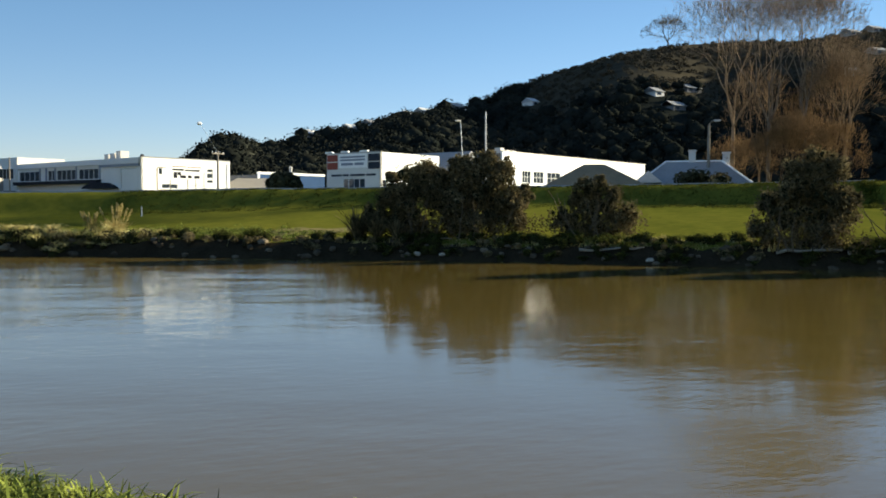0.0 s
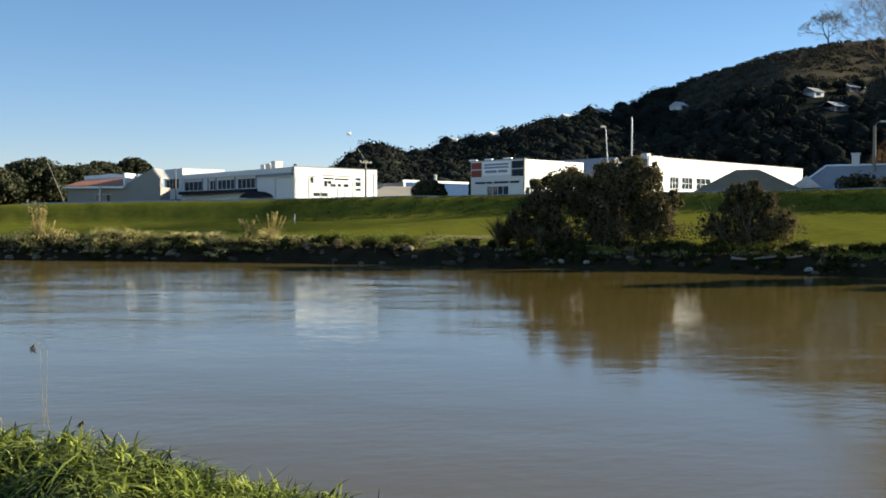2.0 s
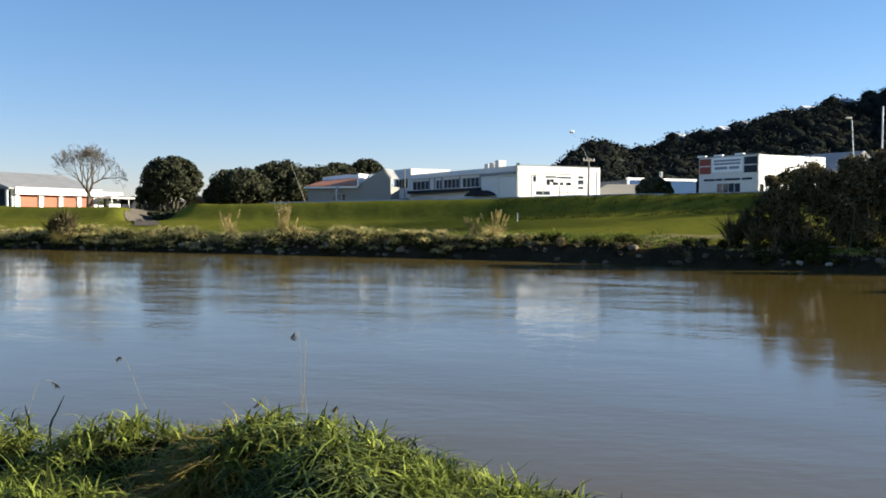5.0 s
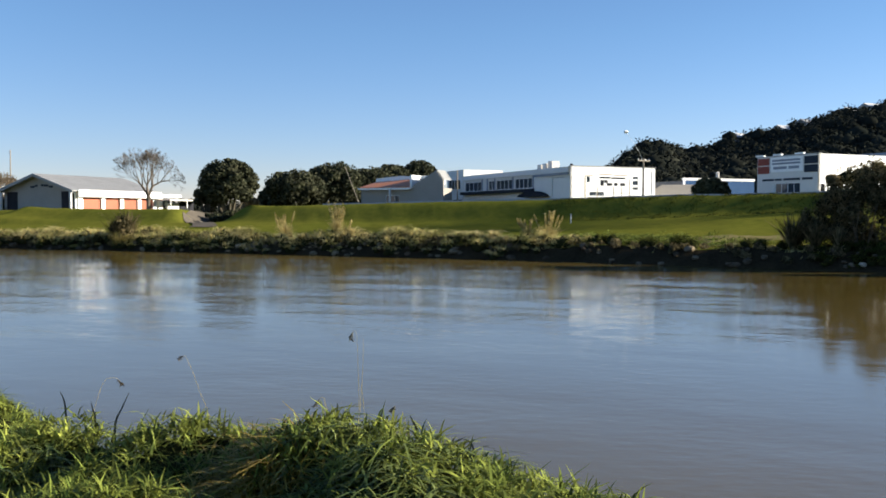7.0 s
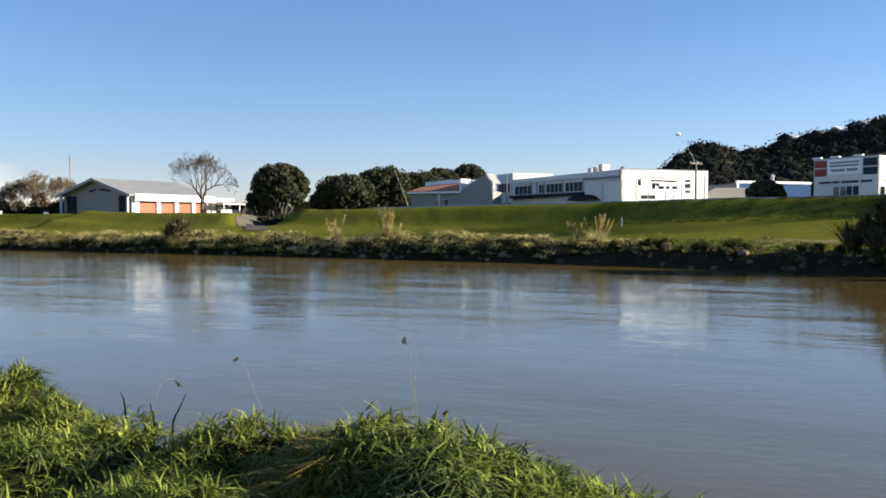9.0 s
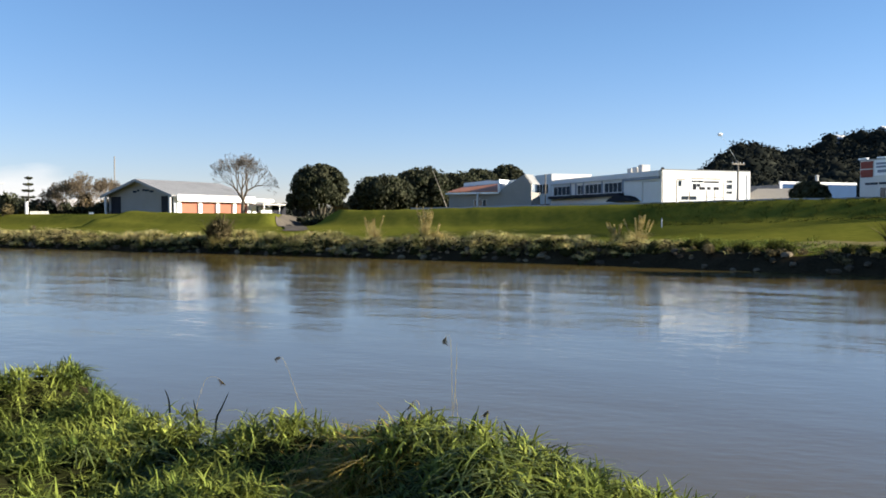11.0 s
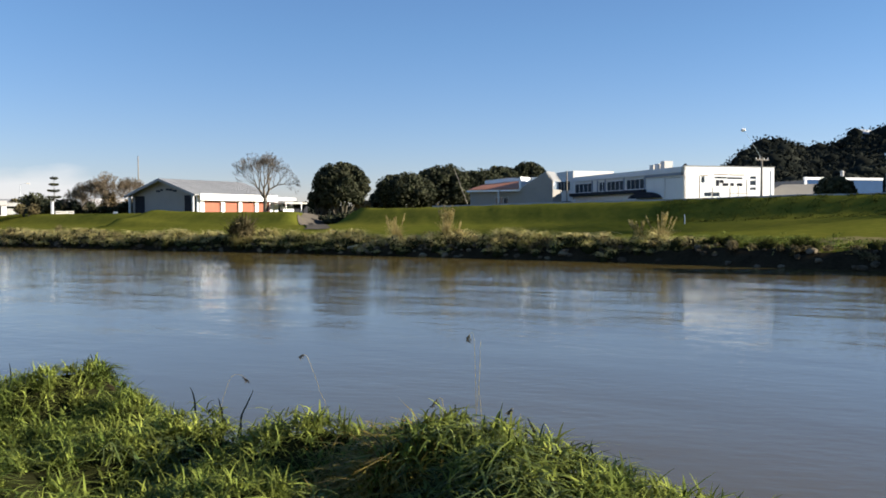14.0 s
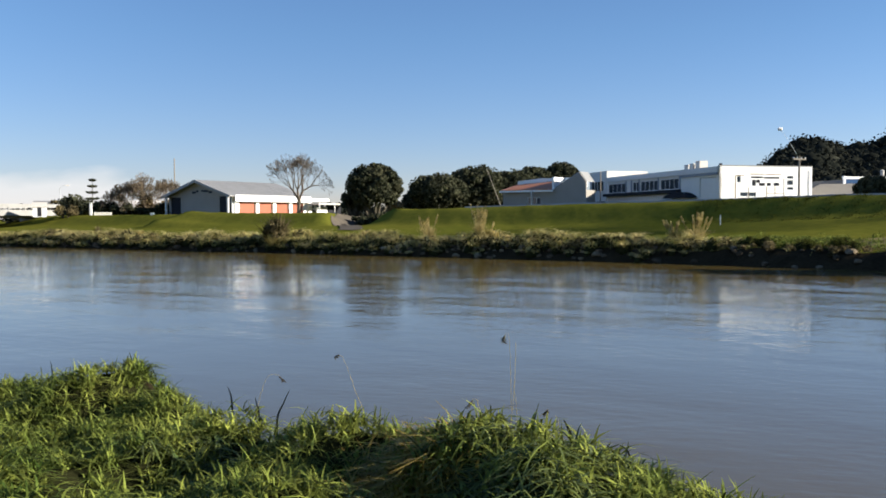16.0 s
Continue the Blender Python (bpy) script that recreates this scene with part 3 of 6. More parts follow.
def hill():
    az = np.arange(13.0, 100.5, 0.5)
    rr = np.concatenate([np.arange(0.46, 1.0, 0.03), np.arange(1.0, 2.4, 0.1)])
    ridge = np.interp(az, [14, 20, 30, 40, 55, 100], [330, 350, 420, 520, 560, 560])
    A, Rr = np.meshgrid(az, rr)
    D = Rr * ridge[None, :]
    z = hill_height(A.ravel(), D.ravel())
    x, y = D.ravel() * np.sin(np.radians(A.ravel())), D.ravel() * np.cos(np.radians(A.ravel()))
    w = len(az)
    i = (np.arange(len(rr) - 1)[:, None] * w + np.arange(w - 1)).ravel()
    quads = np.stack([i, i + 1, i + 1 + w, i + w], 1)
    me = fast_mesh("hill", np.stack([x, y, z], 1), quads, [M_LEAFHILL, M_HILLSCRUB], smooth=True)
    ca, cr = np.repeat(az[None, :-1] + 0.25, len(rr) - 1, 0).ravel(), np.repeat(rr[:-1, None] + 0.015, len(az) - 1, 1).ravel()
    me.polygons.foreach_set("material_index", ((ca > 39) & (cr > 0.74)).astype(np.int32))
    tagged(new("hill", me), "steep dark hill covered in bush", "hill", kind="structure")
    rng = np.random.default_rng(7)
    n = 4600
    a = rng.uniform(14.3, 66, n)
    rd = np.interp(a, [14, 20, 30, 40, 55, 100], [330, 350, 420, 520, 560, 560])
    d = rd * (0.5 + 0.53 * rng.random(n) ** 0.9)
    open_here = np.zeros(n, bool)
    for h_az, h_el, *_ in HILL_HOMES:
        p = hill_spot(h_az, h_el)
        if p:
            hd = math.hypot(p[0], p[1])
            open_here |= (np.abs(a - h_az - 0.2) < 0.6) & (d > hd - 22) & (d < hd + 5)
    bare = (a > 38.5) & (d > rd * (0.74 + 0.05 * np.sin(a * 2.1))) & (rng.random(n) < 0.9)      # the upper hill carries low scrub
    r = np.where(bare, rng.uniform(1.0, 1.9, n), 1.8 + 3.6 * rng.random(n) ** 1.5)
    sky_line = (a < 37) & (d > rd * 0.93) & (rng.random(n) < 0.35)      # taller heads along the lower ridge
    z0 = hill_height(a, d) + np.where(sky_line, rng.uniform(0.2, 2.2, n), 0)
    c = np.stack([d * np.sin(np.radians(a)), d * np.cos(np.radians(a)), z0 + r * 0.35], 1)
    verts, quads = leaves(rng, c[bare & ~open_here], r[bare & ~open_here], 50, 0.42, squash=0.7, shell=0.7, even=1.5)
    tagged(new("hill_scrub", fast_mesh("hill_scrub", verts, quads, M_HILLSCRUB)), "low olive brown scrub on the upper hill", "scrub", kind="stuff")
    wood = ~open_here & ~bare & ~((a > 38.5) & (d > rd * 0.76))
    c, r = c[wood], r[wood]
    cv, cf = lumps(rng, c, r * 0.72, 0.82, 1)
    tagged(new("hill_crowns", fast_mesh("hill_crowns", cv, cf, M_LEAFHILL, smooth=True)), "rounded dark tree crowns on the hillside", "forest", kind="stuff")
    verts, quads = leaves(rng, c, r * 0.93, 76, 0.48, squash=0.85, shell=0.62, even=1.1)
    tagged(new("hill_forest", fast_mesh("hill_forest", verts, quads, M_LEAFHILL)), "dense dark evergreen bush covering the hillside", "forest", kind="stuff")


hill()


# ---- buildings across the river ----
def turned(x, y, z, angle):
    return pose(x, y, z, 0, 0, angle)


GROUND_B = 3.2


def window(parent, x0, x1, z0, z1, y=0.12, cols=1, rows=1, frame_mat=None, name="window"):
    """A framed window set back in a wall whose outer face lies at y = 0."""
    t = 0.06
    bm = bmesh.new()
    box(bm, x0, x1, y - 0.06, y + 0.04, z0, z0 + t)
    box(bm, x0, x1, y - 0.06, y + 0.04, z1 - t, z1)
    for i in range(cols + 1):
        x = x0 + (x1 - x0 - t) * i / cols
        box(bm, x, x + t, y - 0.057, y + 0.037, z0 + t, z1 - t)
    for j in range(1, rows):
        z = z0 + (z1 - z0) * j / rows
        box(bm, x0 + t, x1 - t, y - 0.05, y + 0.03, z - t / 2, z + t / 2)
    w = part(name, bm, frame_mat or M_WHITE, parent)
    part("pane", boxed(x0 + t * 0.5, x1 - t * 0.5, y - 0.012, y + 0.012, z0 + t * 0.5, z1 - t * 0.5), M_GLASS, w)
    return w



def bars(parent, rows, mat, name="lettering", y=-0.01):
    """Writing too far off to read: raised bars (x0, x1, z0, z1) on a wall face at y = 0."""
    for x0, x1, z0, z1 in rows:
        part(name, boxed(x0, x1, y - 0.02, y + 0.009, z0, z1), mat, parent)


SIDEWAYS = Matrix(((0, 1, 0, 0), (1, 0, 0, 0), (0, 0, 1, 0), (0, 0, 0, 1)))


def sideways(bm):
    """Swaps x and y, for a wall that runs along y with its outer face at x = 0."""
    bmesh.ops.transform(bm, matrix=SIDEWAYS, verts=bm.verts)
    bmesh.ops.reverse_faces(bm, faces=bm.faces)
    return bm


def swap_part(ob):
    """Turns a part made along x so that it runs along y."""
    for o in (ob, *ob.children):
        me = o.data
        me.transform(SIDEWAYS)
        me.flip_normals()
    return ob


def white_block():
    b = thing("commercial_building", turned(32.9, 125.8, GROUND_B, 17.57), "two storey white flat roofed commercial building with a painted end wall", "building")
    W, L, H = 15.06, 36.0, 6.95
    end_holes = [(10.9, 11.95, 5.2, 5.65), (10.9, 11.95, 4.3, 5.05), (10.9, 11.95, 3.6, 4.05), (2.75, 3.35, 4.6, 5.55), (3.25, 5.85, 2.65, 3.3)]
    end = part("end_wall", wall(W, H, 0.3, end_holes), M_WHITE, b, "sunlit white painted end wall with faded lettering")
    for h in end_holes:
        window(b, *h, cols=2 if h[1] - h[0] > 2 else 1)
    bars(end, [(5.0, 6.9, 5.28, 5.52), (7.1, 9.6, 5.22, 5.46), (5.2, 5.75, 4.2, 5.05), (5.85, 6.45, 4.62, 5.05), (6.3, 7.25, 4.2, 4.6),
               (7.6, 8.2, 4.2, 4.62), (8.7, 9.6, 4.2, 4.62)], M_DARK)
    bars(end, [(2.45, 2.57, 1.0, 5.6), (2.57, 3.9, 5.6, 5.70), (7.5, 7.6, 1.5, 4.1), (8.9, 8.97, 1.5, 4.1), (10.35, 10.42, 1.5, 5.3), (7.57, 8.9, 3.1, 3.16),
               (8.97, 10.35, 3.1, 3.16), (4.6, 4.67, 1.2, 4.0), (4.9, 7.2, 5.78, 5.9), (7.4, 9.9, 5.74, 5.86), (2.9, 6.1, 2.45, 2.52)], M_OCHRE, "painted_line")
    part("back_wall", boxed(0, W, L - 0.3, L, 0, H), M_WHITE, b)
    part("far_side_wall", boxed(W - 0.3, W, 0.3, L - 0.3, 0, H), M_WHITE, b)
    groups = [(11.2, 16.8, 4), (17.6, 23.4, 4), (23.8, 26.2, 2), (28.8, 35.6, 4)]
    holes = [(y0, y1, 4.1, 5.7) for y0, y1, _ in groups] + [(0.8, 5.2, 2.6, 5.45)]
    # the block is white; this side's shade is toned into the grey
    part("long_wall", sideways(wall(L - 0.3, H, 0.3, holes)), M_GREYWALL, b, "pale wall with its shade toned in and a band of upper windows").location = (0, 0.0, 0)
    for y0, y1, c in groups:
        swap_part(window(b, y0, y1, 4.1, 5.7, cols=c, rows=1))
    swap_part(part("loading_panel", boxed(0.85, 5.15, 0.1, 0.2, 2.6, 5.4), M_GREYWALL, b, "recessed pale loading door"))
    part("fascia", boxed(-0.35, -0.004, 0.2, L - 0.1, 6.1, 6.9, bevel=0.03), M_FASCIA, b, "deep flat fascia board")
    # taller than the ledge itself, so its dark face takes in the shadow
    part("window_hood", boxed(-0.9, -0.004, 10.4, 36.0, 3.5, 4.0), M_DARK, b, "dark ledge under the windows, deepened to include its shadow")
    canopy = bmesh.new()
    outline = [(5.7 + 7.6 * i / 10, 2.65 + 0.9 * math.sin(math.pi * i / 10) ** 0.7) for i in range(11)]
    canopy = prism(outline, -1.6, -0.004)
    bmesh.ops.transform(canopy, matrix=SIDEWAYS, verts=canopy.verts)
    bmesh.ops.recalc_face_normals(canopy, faces=canopy.faces)
    part("entrance_canopy", canopy, M_DARK, b, "dark curved entrance canopy")
    for y in (10.6, 17.2, 23.6, 26.4, 28.4):
        part("window_pier", boxed(-0.12, -0.004, y, y + 0.32, 4.0, 6.08), M_SIGNGREY, b, "grey upright between the windows")
    # raised grey strip, coloured as the shade below the fascia
    part("shadow_gap", boxed(-0.3, -0.004, 0.3, 10.2, 5.75, 6.08), M_SIGNGREY, b, "grey strip that stands in for the shade under the fascia")
    part("plinth_band", boxed(-0.06, -0.004, 8.0, 35.5, 0.2, 2.4), M_WHITE, b, "whiter lower wall")
    part("roof", boxed(0.3, W - 0.3, 0.3, L - 0.3, 6.45, 6.62), M_GREYROOF, b)
    for i, (x0, x1, z0, z1) in enumerate(((-0.06, W + 0.06, H, H + 0.12),)):
        part("coping", boxed(x0, x1, -0.06, 0.36, z0, z1), M_CONCRETE, b)
    for y, z, w in ((17.0, 8.2, 0.7), (13.6, 8.6, 1.5), (15.4, 8.3, 0.8)):
        part("roof_unit", boxed(5.0, 5.0 + w, y, y + 1.2, 6.62, z, bevel=0.05), M_PALEROOF, b, "boxy rooftop plant")
    part("corner_vent", boxed(0.35, 0.65, 0.35, 0.7, 6.62, 7.35), M_DARK, b)
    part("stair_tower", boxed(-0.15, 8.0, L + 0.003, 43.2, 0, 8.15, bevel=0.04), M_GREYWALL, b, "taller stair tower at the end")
    swap_part(window(b, 37.0, 42.2, 4.6, 6.4, y=-0.2, cols=4))
    # flat dark panel in place of the shade in a recess
    part("tower_recess", boxed(-0.2, -0.154, 36.6, 43.0, 0.2, 2.7), M_DARK, b, "flat dark panel for the shade of a recessed ground floor")
    for x in (14.6,):
        part("downpipe", fast_mesh("downpipe", *tubes([(x, -0.1, 0, x, -0.1, H - 0.4, 0.05, 0.05)], 8), M_WHITE), None, b)
    return b


M_OCHRE = material("ochre_paint", (0.26, 0.17, 0.075), (0.20, 0.135, 0.065), rough=0.7, scale=1, fine=6, bump=0.0)
M_SIGNRED = material("red_sign", (0.27, 0.075, 0.055), (0.22, 0.062, 0.046), rough=0.8, scale=1, fine=6, bump=0.0)
M_SIGNDARK = material("dark_blue_sign", (0.03, 0.038, 0.05), (0.045, 0.052, 0.065), rough=0.9, scale=1, fine=6, bump=0.0)
M_SIGNGREY = material("grey_lettering", (0.17, 0.19, 0.23), (0.22, 0.24, 0.28), rough=0.6, scale=1, fine=6, bump=0.0)
white_block()


def red_roof_shop():
    b = thing("low_shop", turned(3.1, 148.0, GROUND_B, -30), "low grey shop with a rust red roof and white parapets", "building")
    part("front_wall", wall(14.9, 4.25, 0.25, [(4.6, 7.0, 1.7, 3.1)]), M_SHOPGREY, b)
    window(b, 4.6, 7.0, 1.7, 3.1, cols=3)
    part("body", boxed(0, 14.9, 0.254, 3.6, 0, 4.2), M_SHOPGREY, b)
    roof = bmesh.new()
    vs = [roof.verts.new(c) for c in ((-0.2, -0.4, 4.40), (9.1, -0.4, 4.45), (9.1, 5.5, 6.1), (-0.2, 5.5, 5.5), (-0.2, -0.4, 4.26), (9.1, -0.4, 4.31), (9.1, 5.5, 5.96), (-0.2, 5.5, 5.36))]
    for f in ((0, 1, 2, 3), (7, 6, 5, 4), (0, 4, 5, 1), (1, 5, 6, 2), (2, 6, 7, 3), (3, 7, 4, 0)):
        roof.faces.new([vs[i] for i in f])
    part("roof", roof, M_REDROOF, b, "faded rust red iron roof")
    part("back_parapet", prism([(-0.2, 5.3), (9.1, 5.55), (9.1, 6.3), (4.4, 6.5), (-0.2, 6.1)], 5.55, 5.8), M_WHITE, b, "white parapet behind the roof")
    part("side_parapet", boxed(9.15, 9.45, -0.3, 5.8, 4.3, 6.35), M_WHITE, b)
    part("wing_wall", prism([(9.45, 4.252), (14.9, 4.252), (14.9, 5.5), (13.7, 6.95), (9.45, 4.5)], -0.05, 0.2), M_SHOPGREY, b, "grey sloping gable wall in shade")
    part("wing_roof", prism([(9.45, 4.5), (13.7, 6.95), (14.9, 5.5), (14.9, 5.65), (13.7, 7.13), (9.45, 4.7)], 0.204, 3.4), M_GREYROOF, b, "grey iron roof of the wing")
    part("wing_parapet", prism([(9.5, 4.8), (13.6, 4.8), (13.6, 6.85), (12.0, 6.6), (12.0, 6.4), (9.5, 6.35)], 3.42, 3.65), M_WHITE, b, "stepped white parapet")
    part("eave_board", boxed(-0.3, 9.4, -0.75, -0.45, 4.0, 4.28), M_WHITE, b, "pale board along the eave")
    part("post", boxed(5.75, 6.0, -1.2, -0.95, 0, 4.2), M_STEEL, b)
    return b


red_roof_shop()


def sign_building():
    b = thing("sign_fronted_building", turned(58.0, 102.8, GROUND_B, 18.54), "white commercial building with red and blue sign boards in front", "building")
    # greyer than the white side wall: the front's shade is in its colour
    f = part("front_wall", sideways(wall(10.1, 7.4, 0.3, [(2.9, 7.0, 1.2, 3.95)])), M_GREYWALL, b, "front wall with sign boards, its shade toned into the grey")
    swap_part(window(b, 2.9, 7.0, 1.2, 3.95, cols=4, rows=2))

    def board(name, y0, y1, z0, z1, mat, label, deep=0.0):
        return part(name, boxed(-0.09 - deep, -0.004 - deep, y0, y1, z0, z1), mat, b, label)

    board("sign", 8.0, 9.95, 6.35, 7.25, M_SIGNRED, "red sign board")
    board("sign", 8.0, 9.95, 5.25, 6.2, M_SIGNRED, "red sign board")
    board("sign", 2.45, 7.7, 5.4, 7.3, M_WHITE, "white sign board with grey lettering")
    board("sign", 0.15, 2.2, 6.25, 7.2, M_SIGNDARK, "dark blue sign board")
    board("sign", 0.15, 2.2, 5.2, 6.1, M_SIGNDARK, "dark blue sign board")
    for y0, y1, z0, z1 in ((2.8, 7.4, 6.75, 7.0), (2.8, 7.4, 6.35, 6.6), (3.0, 4.7, 5.75, 6.1), (5.0, 7.2, 5.75, 6.1)):
        part("lettering", boxed(-0.12, -0.094, y0, y1, z0, z1), M_SIGNGREY, b)
    for y0, y1 in ((0.9, 2.6), (2.9, 5.6), (5.9, 7.0), (7.2, 9.2)):
        part("lettering", boxed(-0.04, -0.004, y0, y1, 4.28, 4.56), M_SIGNDARK, b)
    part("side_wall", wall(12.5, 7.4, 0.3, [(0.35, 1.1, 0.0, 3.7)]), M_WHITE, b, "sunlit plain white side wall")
    part("side_door", boxed(0.35, 1.1, 0.1, 0.16, 0.0, 3.7), M_DARK, b)
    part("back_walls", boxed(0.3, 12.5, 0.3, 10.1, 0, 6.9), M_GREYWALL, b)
    part("coping", boxed(-0.08, 0.38, -0.05, 10.2, 7.4, 7.52), M_CONCRETE, b)
    for y in (2.4, 6.0, 9.0):
        part("parapet_block", boxed(-0.05, 0.3, y, y + 1.4, 7.52, 7.72), M_WHITE, b)
    return b


sign_building()


def blue_shop():
    b = thing("blue_shop", turned(56.6, 142.6, GROUND_B, 17.57), "low shop with a blue painted wall and white parapet", "building")
    part("front_wall", wall(15.4, 5.7, 0.25, [(8.0, 15.0, 0.0, 3.1)]), M_BLUE, b, "blue painted front wall")
    window(b, 8.0, 15.0, 0.0, 3.1, cols=4, frame_mat=M_DARK)
    part("parapet", boxed(-0.05, 15.45, -0.06, 0.3, 5.704, 6.1), M_WHITE, b, "white parapet")
    part("pier", boxed(-0.2, 0.15, -0.3, -0.065, 0, 6.0), M_WHITE, b)
    part("body", boxed(0, 15.4, 0.254, 9, 0, 5.6), M_DULLGREY, b)
    part("roof_vent", fast_mesh("roof_vent", *tubes([(9.9, 3, 5.6, 9.9, 3, 7.2, 0.28, 0.28), (9.9, 3, 7.2, 9.9, 3, 7.45, 0.45, 0.05)], 10), M_PALEROOF), None, b)
    return b


blue_shop()


def long_shed():
    b = thing("long_warehouse", turned(80.9, 106.3, GROUND_B, 18.54), "long white warehouse wall with a row of windows", "building")
    holes = [(5.5, 7.9, 3.97, 5.8), (8.8, 11.8, 3.97, 5.8), (12.9, 17.1, 3.97, 5.8)]
    part("front_wall", wall(49.1, 8.5, 0.3, holes), M_WHITE, b, "long sunlit white wall")
    for w in holes:
        window(b, *w, cols=3, rows=2)
    part("body", boxed(0.0, 49.1, 0.304, 18, 0, 8.3), M_DULLGREY, b)
    part("coping", boxed(-0.05, 49.2, -0.08, 0.4, 8.5, 8.64), M_PALEROOF, b)
    for x, top in ((1.2, 0.55), (2.9, 0.3), (4.4, 0.3)):
        part("roof_vent", boxed(x, x + 1.1, 1.2, 2.3, 8.3, 8.64 + top, bevel=0.06), M_PALEROOF, b)
    return b


long_shed()


def gabled(name, label, m, length, depth, eave, ridge, wall_mat, roof_mat, over=0.4, hip=0.0, category="house", caps=None):
    """A house with a ridge along x, with hipped ends if hip is given."""
    b = thing(name, m, label, category)
    if hip:
        part("wall", boxed(0, length, 0, depth, 0, eave), wall_mat, b)
        ends = ((-over, hip), (length + over, length - hip))
    else:
        for x in (0, length):
            g = prism([(0, 0), (depth, 0), (depth, eave), (depth / 2, ridge - 0.12), (0, eave)], x - 0.12, x + 0.12)
            bmesh.ops.transform(g, matrix=SIDEWAYS, verts=g.verts)
            bmesh.ops.recalc_face_normals(g, faces=g.faces)
            part("gable_wall", g, wall_mat, b)
        part("wall", boxed(0.125, length - 0.125, 0, 0.2, 0, eave), wall_mat, b)
        part("wall", boxed(0.125, length - 0.125, depth - 0.2, depth, 0, eave), wall_mat, b)
        ends = ((-over, -over), (length + over, length + over))
    roof = bmesh.new()
    drop = (ridge - eave) / (depth / 2) * over
    lo, (x0, r0), (x1, r1) = eave - drop + 0.06, ends[0], ends[1]
    vs = []
    for t in (0.0, -0.14):
        vs += [roof.verts.new(c) for c in ((x0, -over, lo + t), (x1, -over, lo + t), (x1, depth + over, lo + t), (x0, depth + over, lo + t),
                                           (r0, depth / 2, ridge + 0.06 + t), (r1, depth / 2, ridge + 0.06 + t))]
    for f in ((0, 1, 5, 4), (2, 3, 4, 5), (3, 0, 4), (1, 2, 5), (7, 6, 10, 11), (9, 8, 11, 10), (6, 9, 10), (8, 7, 11), (0, 6, 7, 1), (1, 7, 8, 2), (2, 8, 9, 3), (3, 9, 6, 0)):
        roof.faces.new([vs[i] for i in f])
    bmesh.ops.recalc_face_normals(roof, faces=roof.faces)
    part("roof", roof, roof_mat, b)
    if caps:
        lines = [(r0, depth / 2, ridge + 0.08, r1, depth / 2, ridge + 0.08)]
        lines += [(x, y, lo + 0.02, r, depth / 2, ridge + 0.08) for x, r in ends for y in (-over, depth + over)]
        for line in lines:
            part("ridge_cap", fast_mesh("ridge_cap", *tubes([(*line, 0.13, 0.13)], 6), caps), None, b, "pale ridge capping")
        part("gutter", boxed(x0, x1, -over - 0.12, -over - 0.004, lo - 0.16, lo), caps, b)
    return b


gabled("storage_shed", "low tan roofed storage shed", turned(48.3, 138.0, GROUND_B, -22), 11.5, 12, 3.0, 4.85, M_GREYWALL, M_TANROOF, hip=2.6, category="shed")
gabled("bungalow", "bungalow with a dark grey hipped tile roof", turned(63.0, 75.5, 3.6, -41.5), 11.5, 9, 1.9, 4.5, M_GREYWALL, M_TILE, hip=4.6)
chim = gabled("villa", "villa with a grey iron roof and two pale chimneys", turned(78.5, 76.0, 3.6, -49), 12.6, 9, 2.6, 5.3, M_WHITE, M_GREYROOF, hip=3.0, caps=M_WHITE)
for x, h in ((6.1, 6.6), (10.1, 6.3)):
    c = part("chimney", boxed(x - 0.42, x + 0.42, 4.3, 5.2, 3.8, h, bevel=0.04), M_FASCIA, chim, "pale rendered chimney")
    part("chimney_cap", boxed(x - 0.52, x + 0.52, 4.2, 5.3, h + 0.002, h + 0.18), M_FASCIA, c)
part("bay_roof", prism([(-0.6, 2.6), (2.8, 2.6), (1.1, 4.0)], -2.2, 3.0), M_PALEROOF, chim, "pale iron roof of a bay")
gabled("grey_warehouse", "grey iron warehouse behind the stopbank bush", turned(80.0, 109.5, GROUND_B, 108.5), 12, 8.0, 5.8, 8.4, M_DULLGREY, M_GREYROOF, category="warehouse")


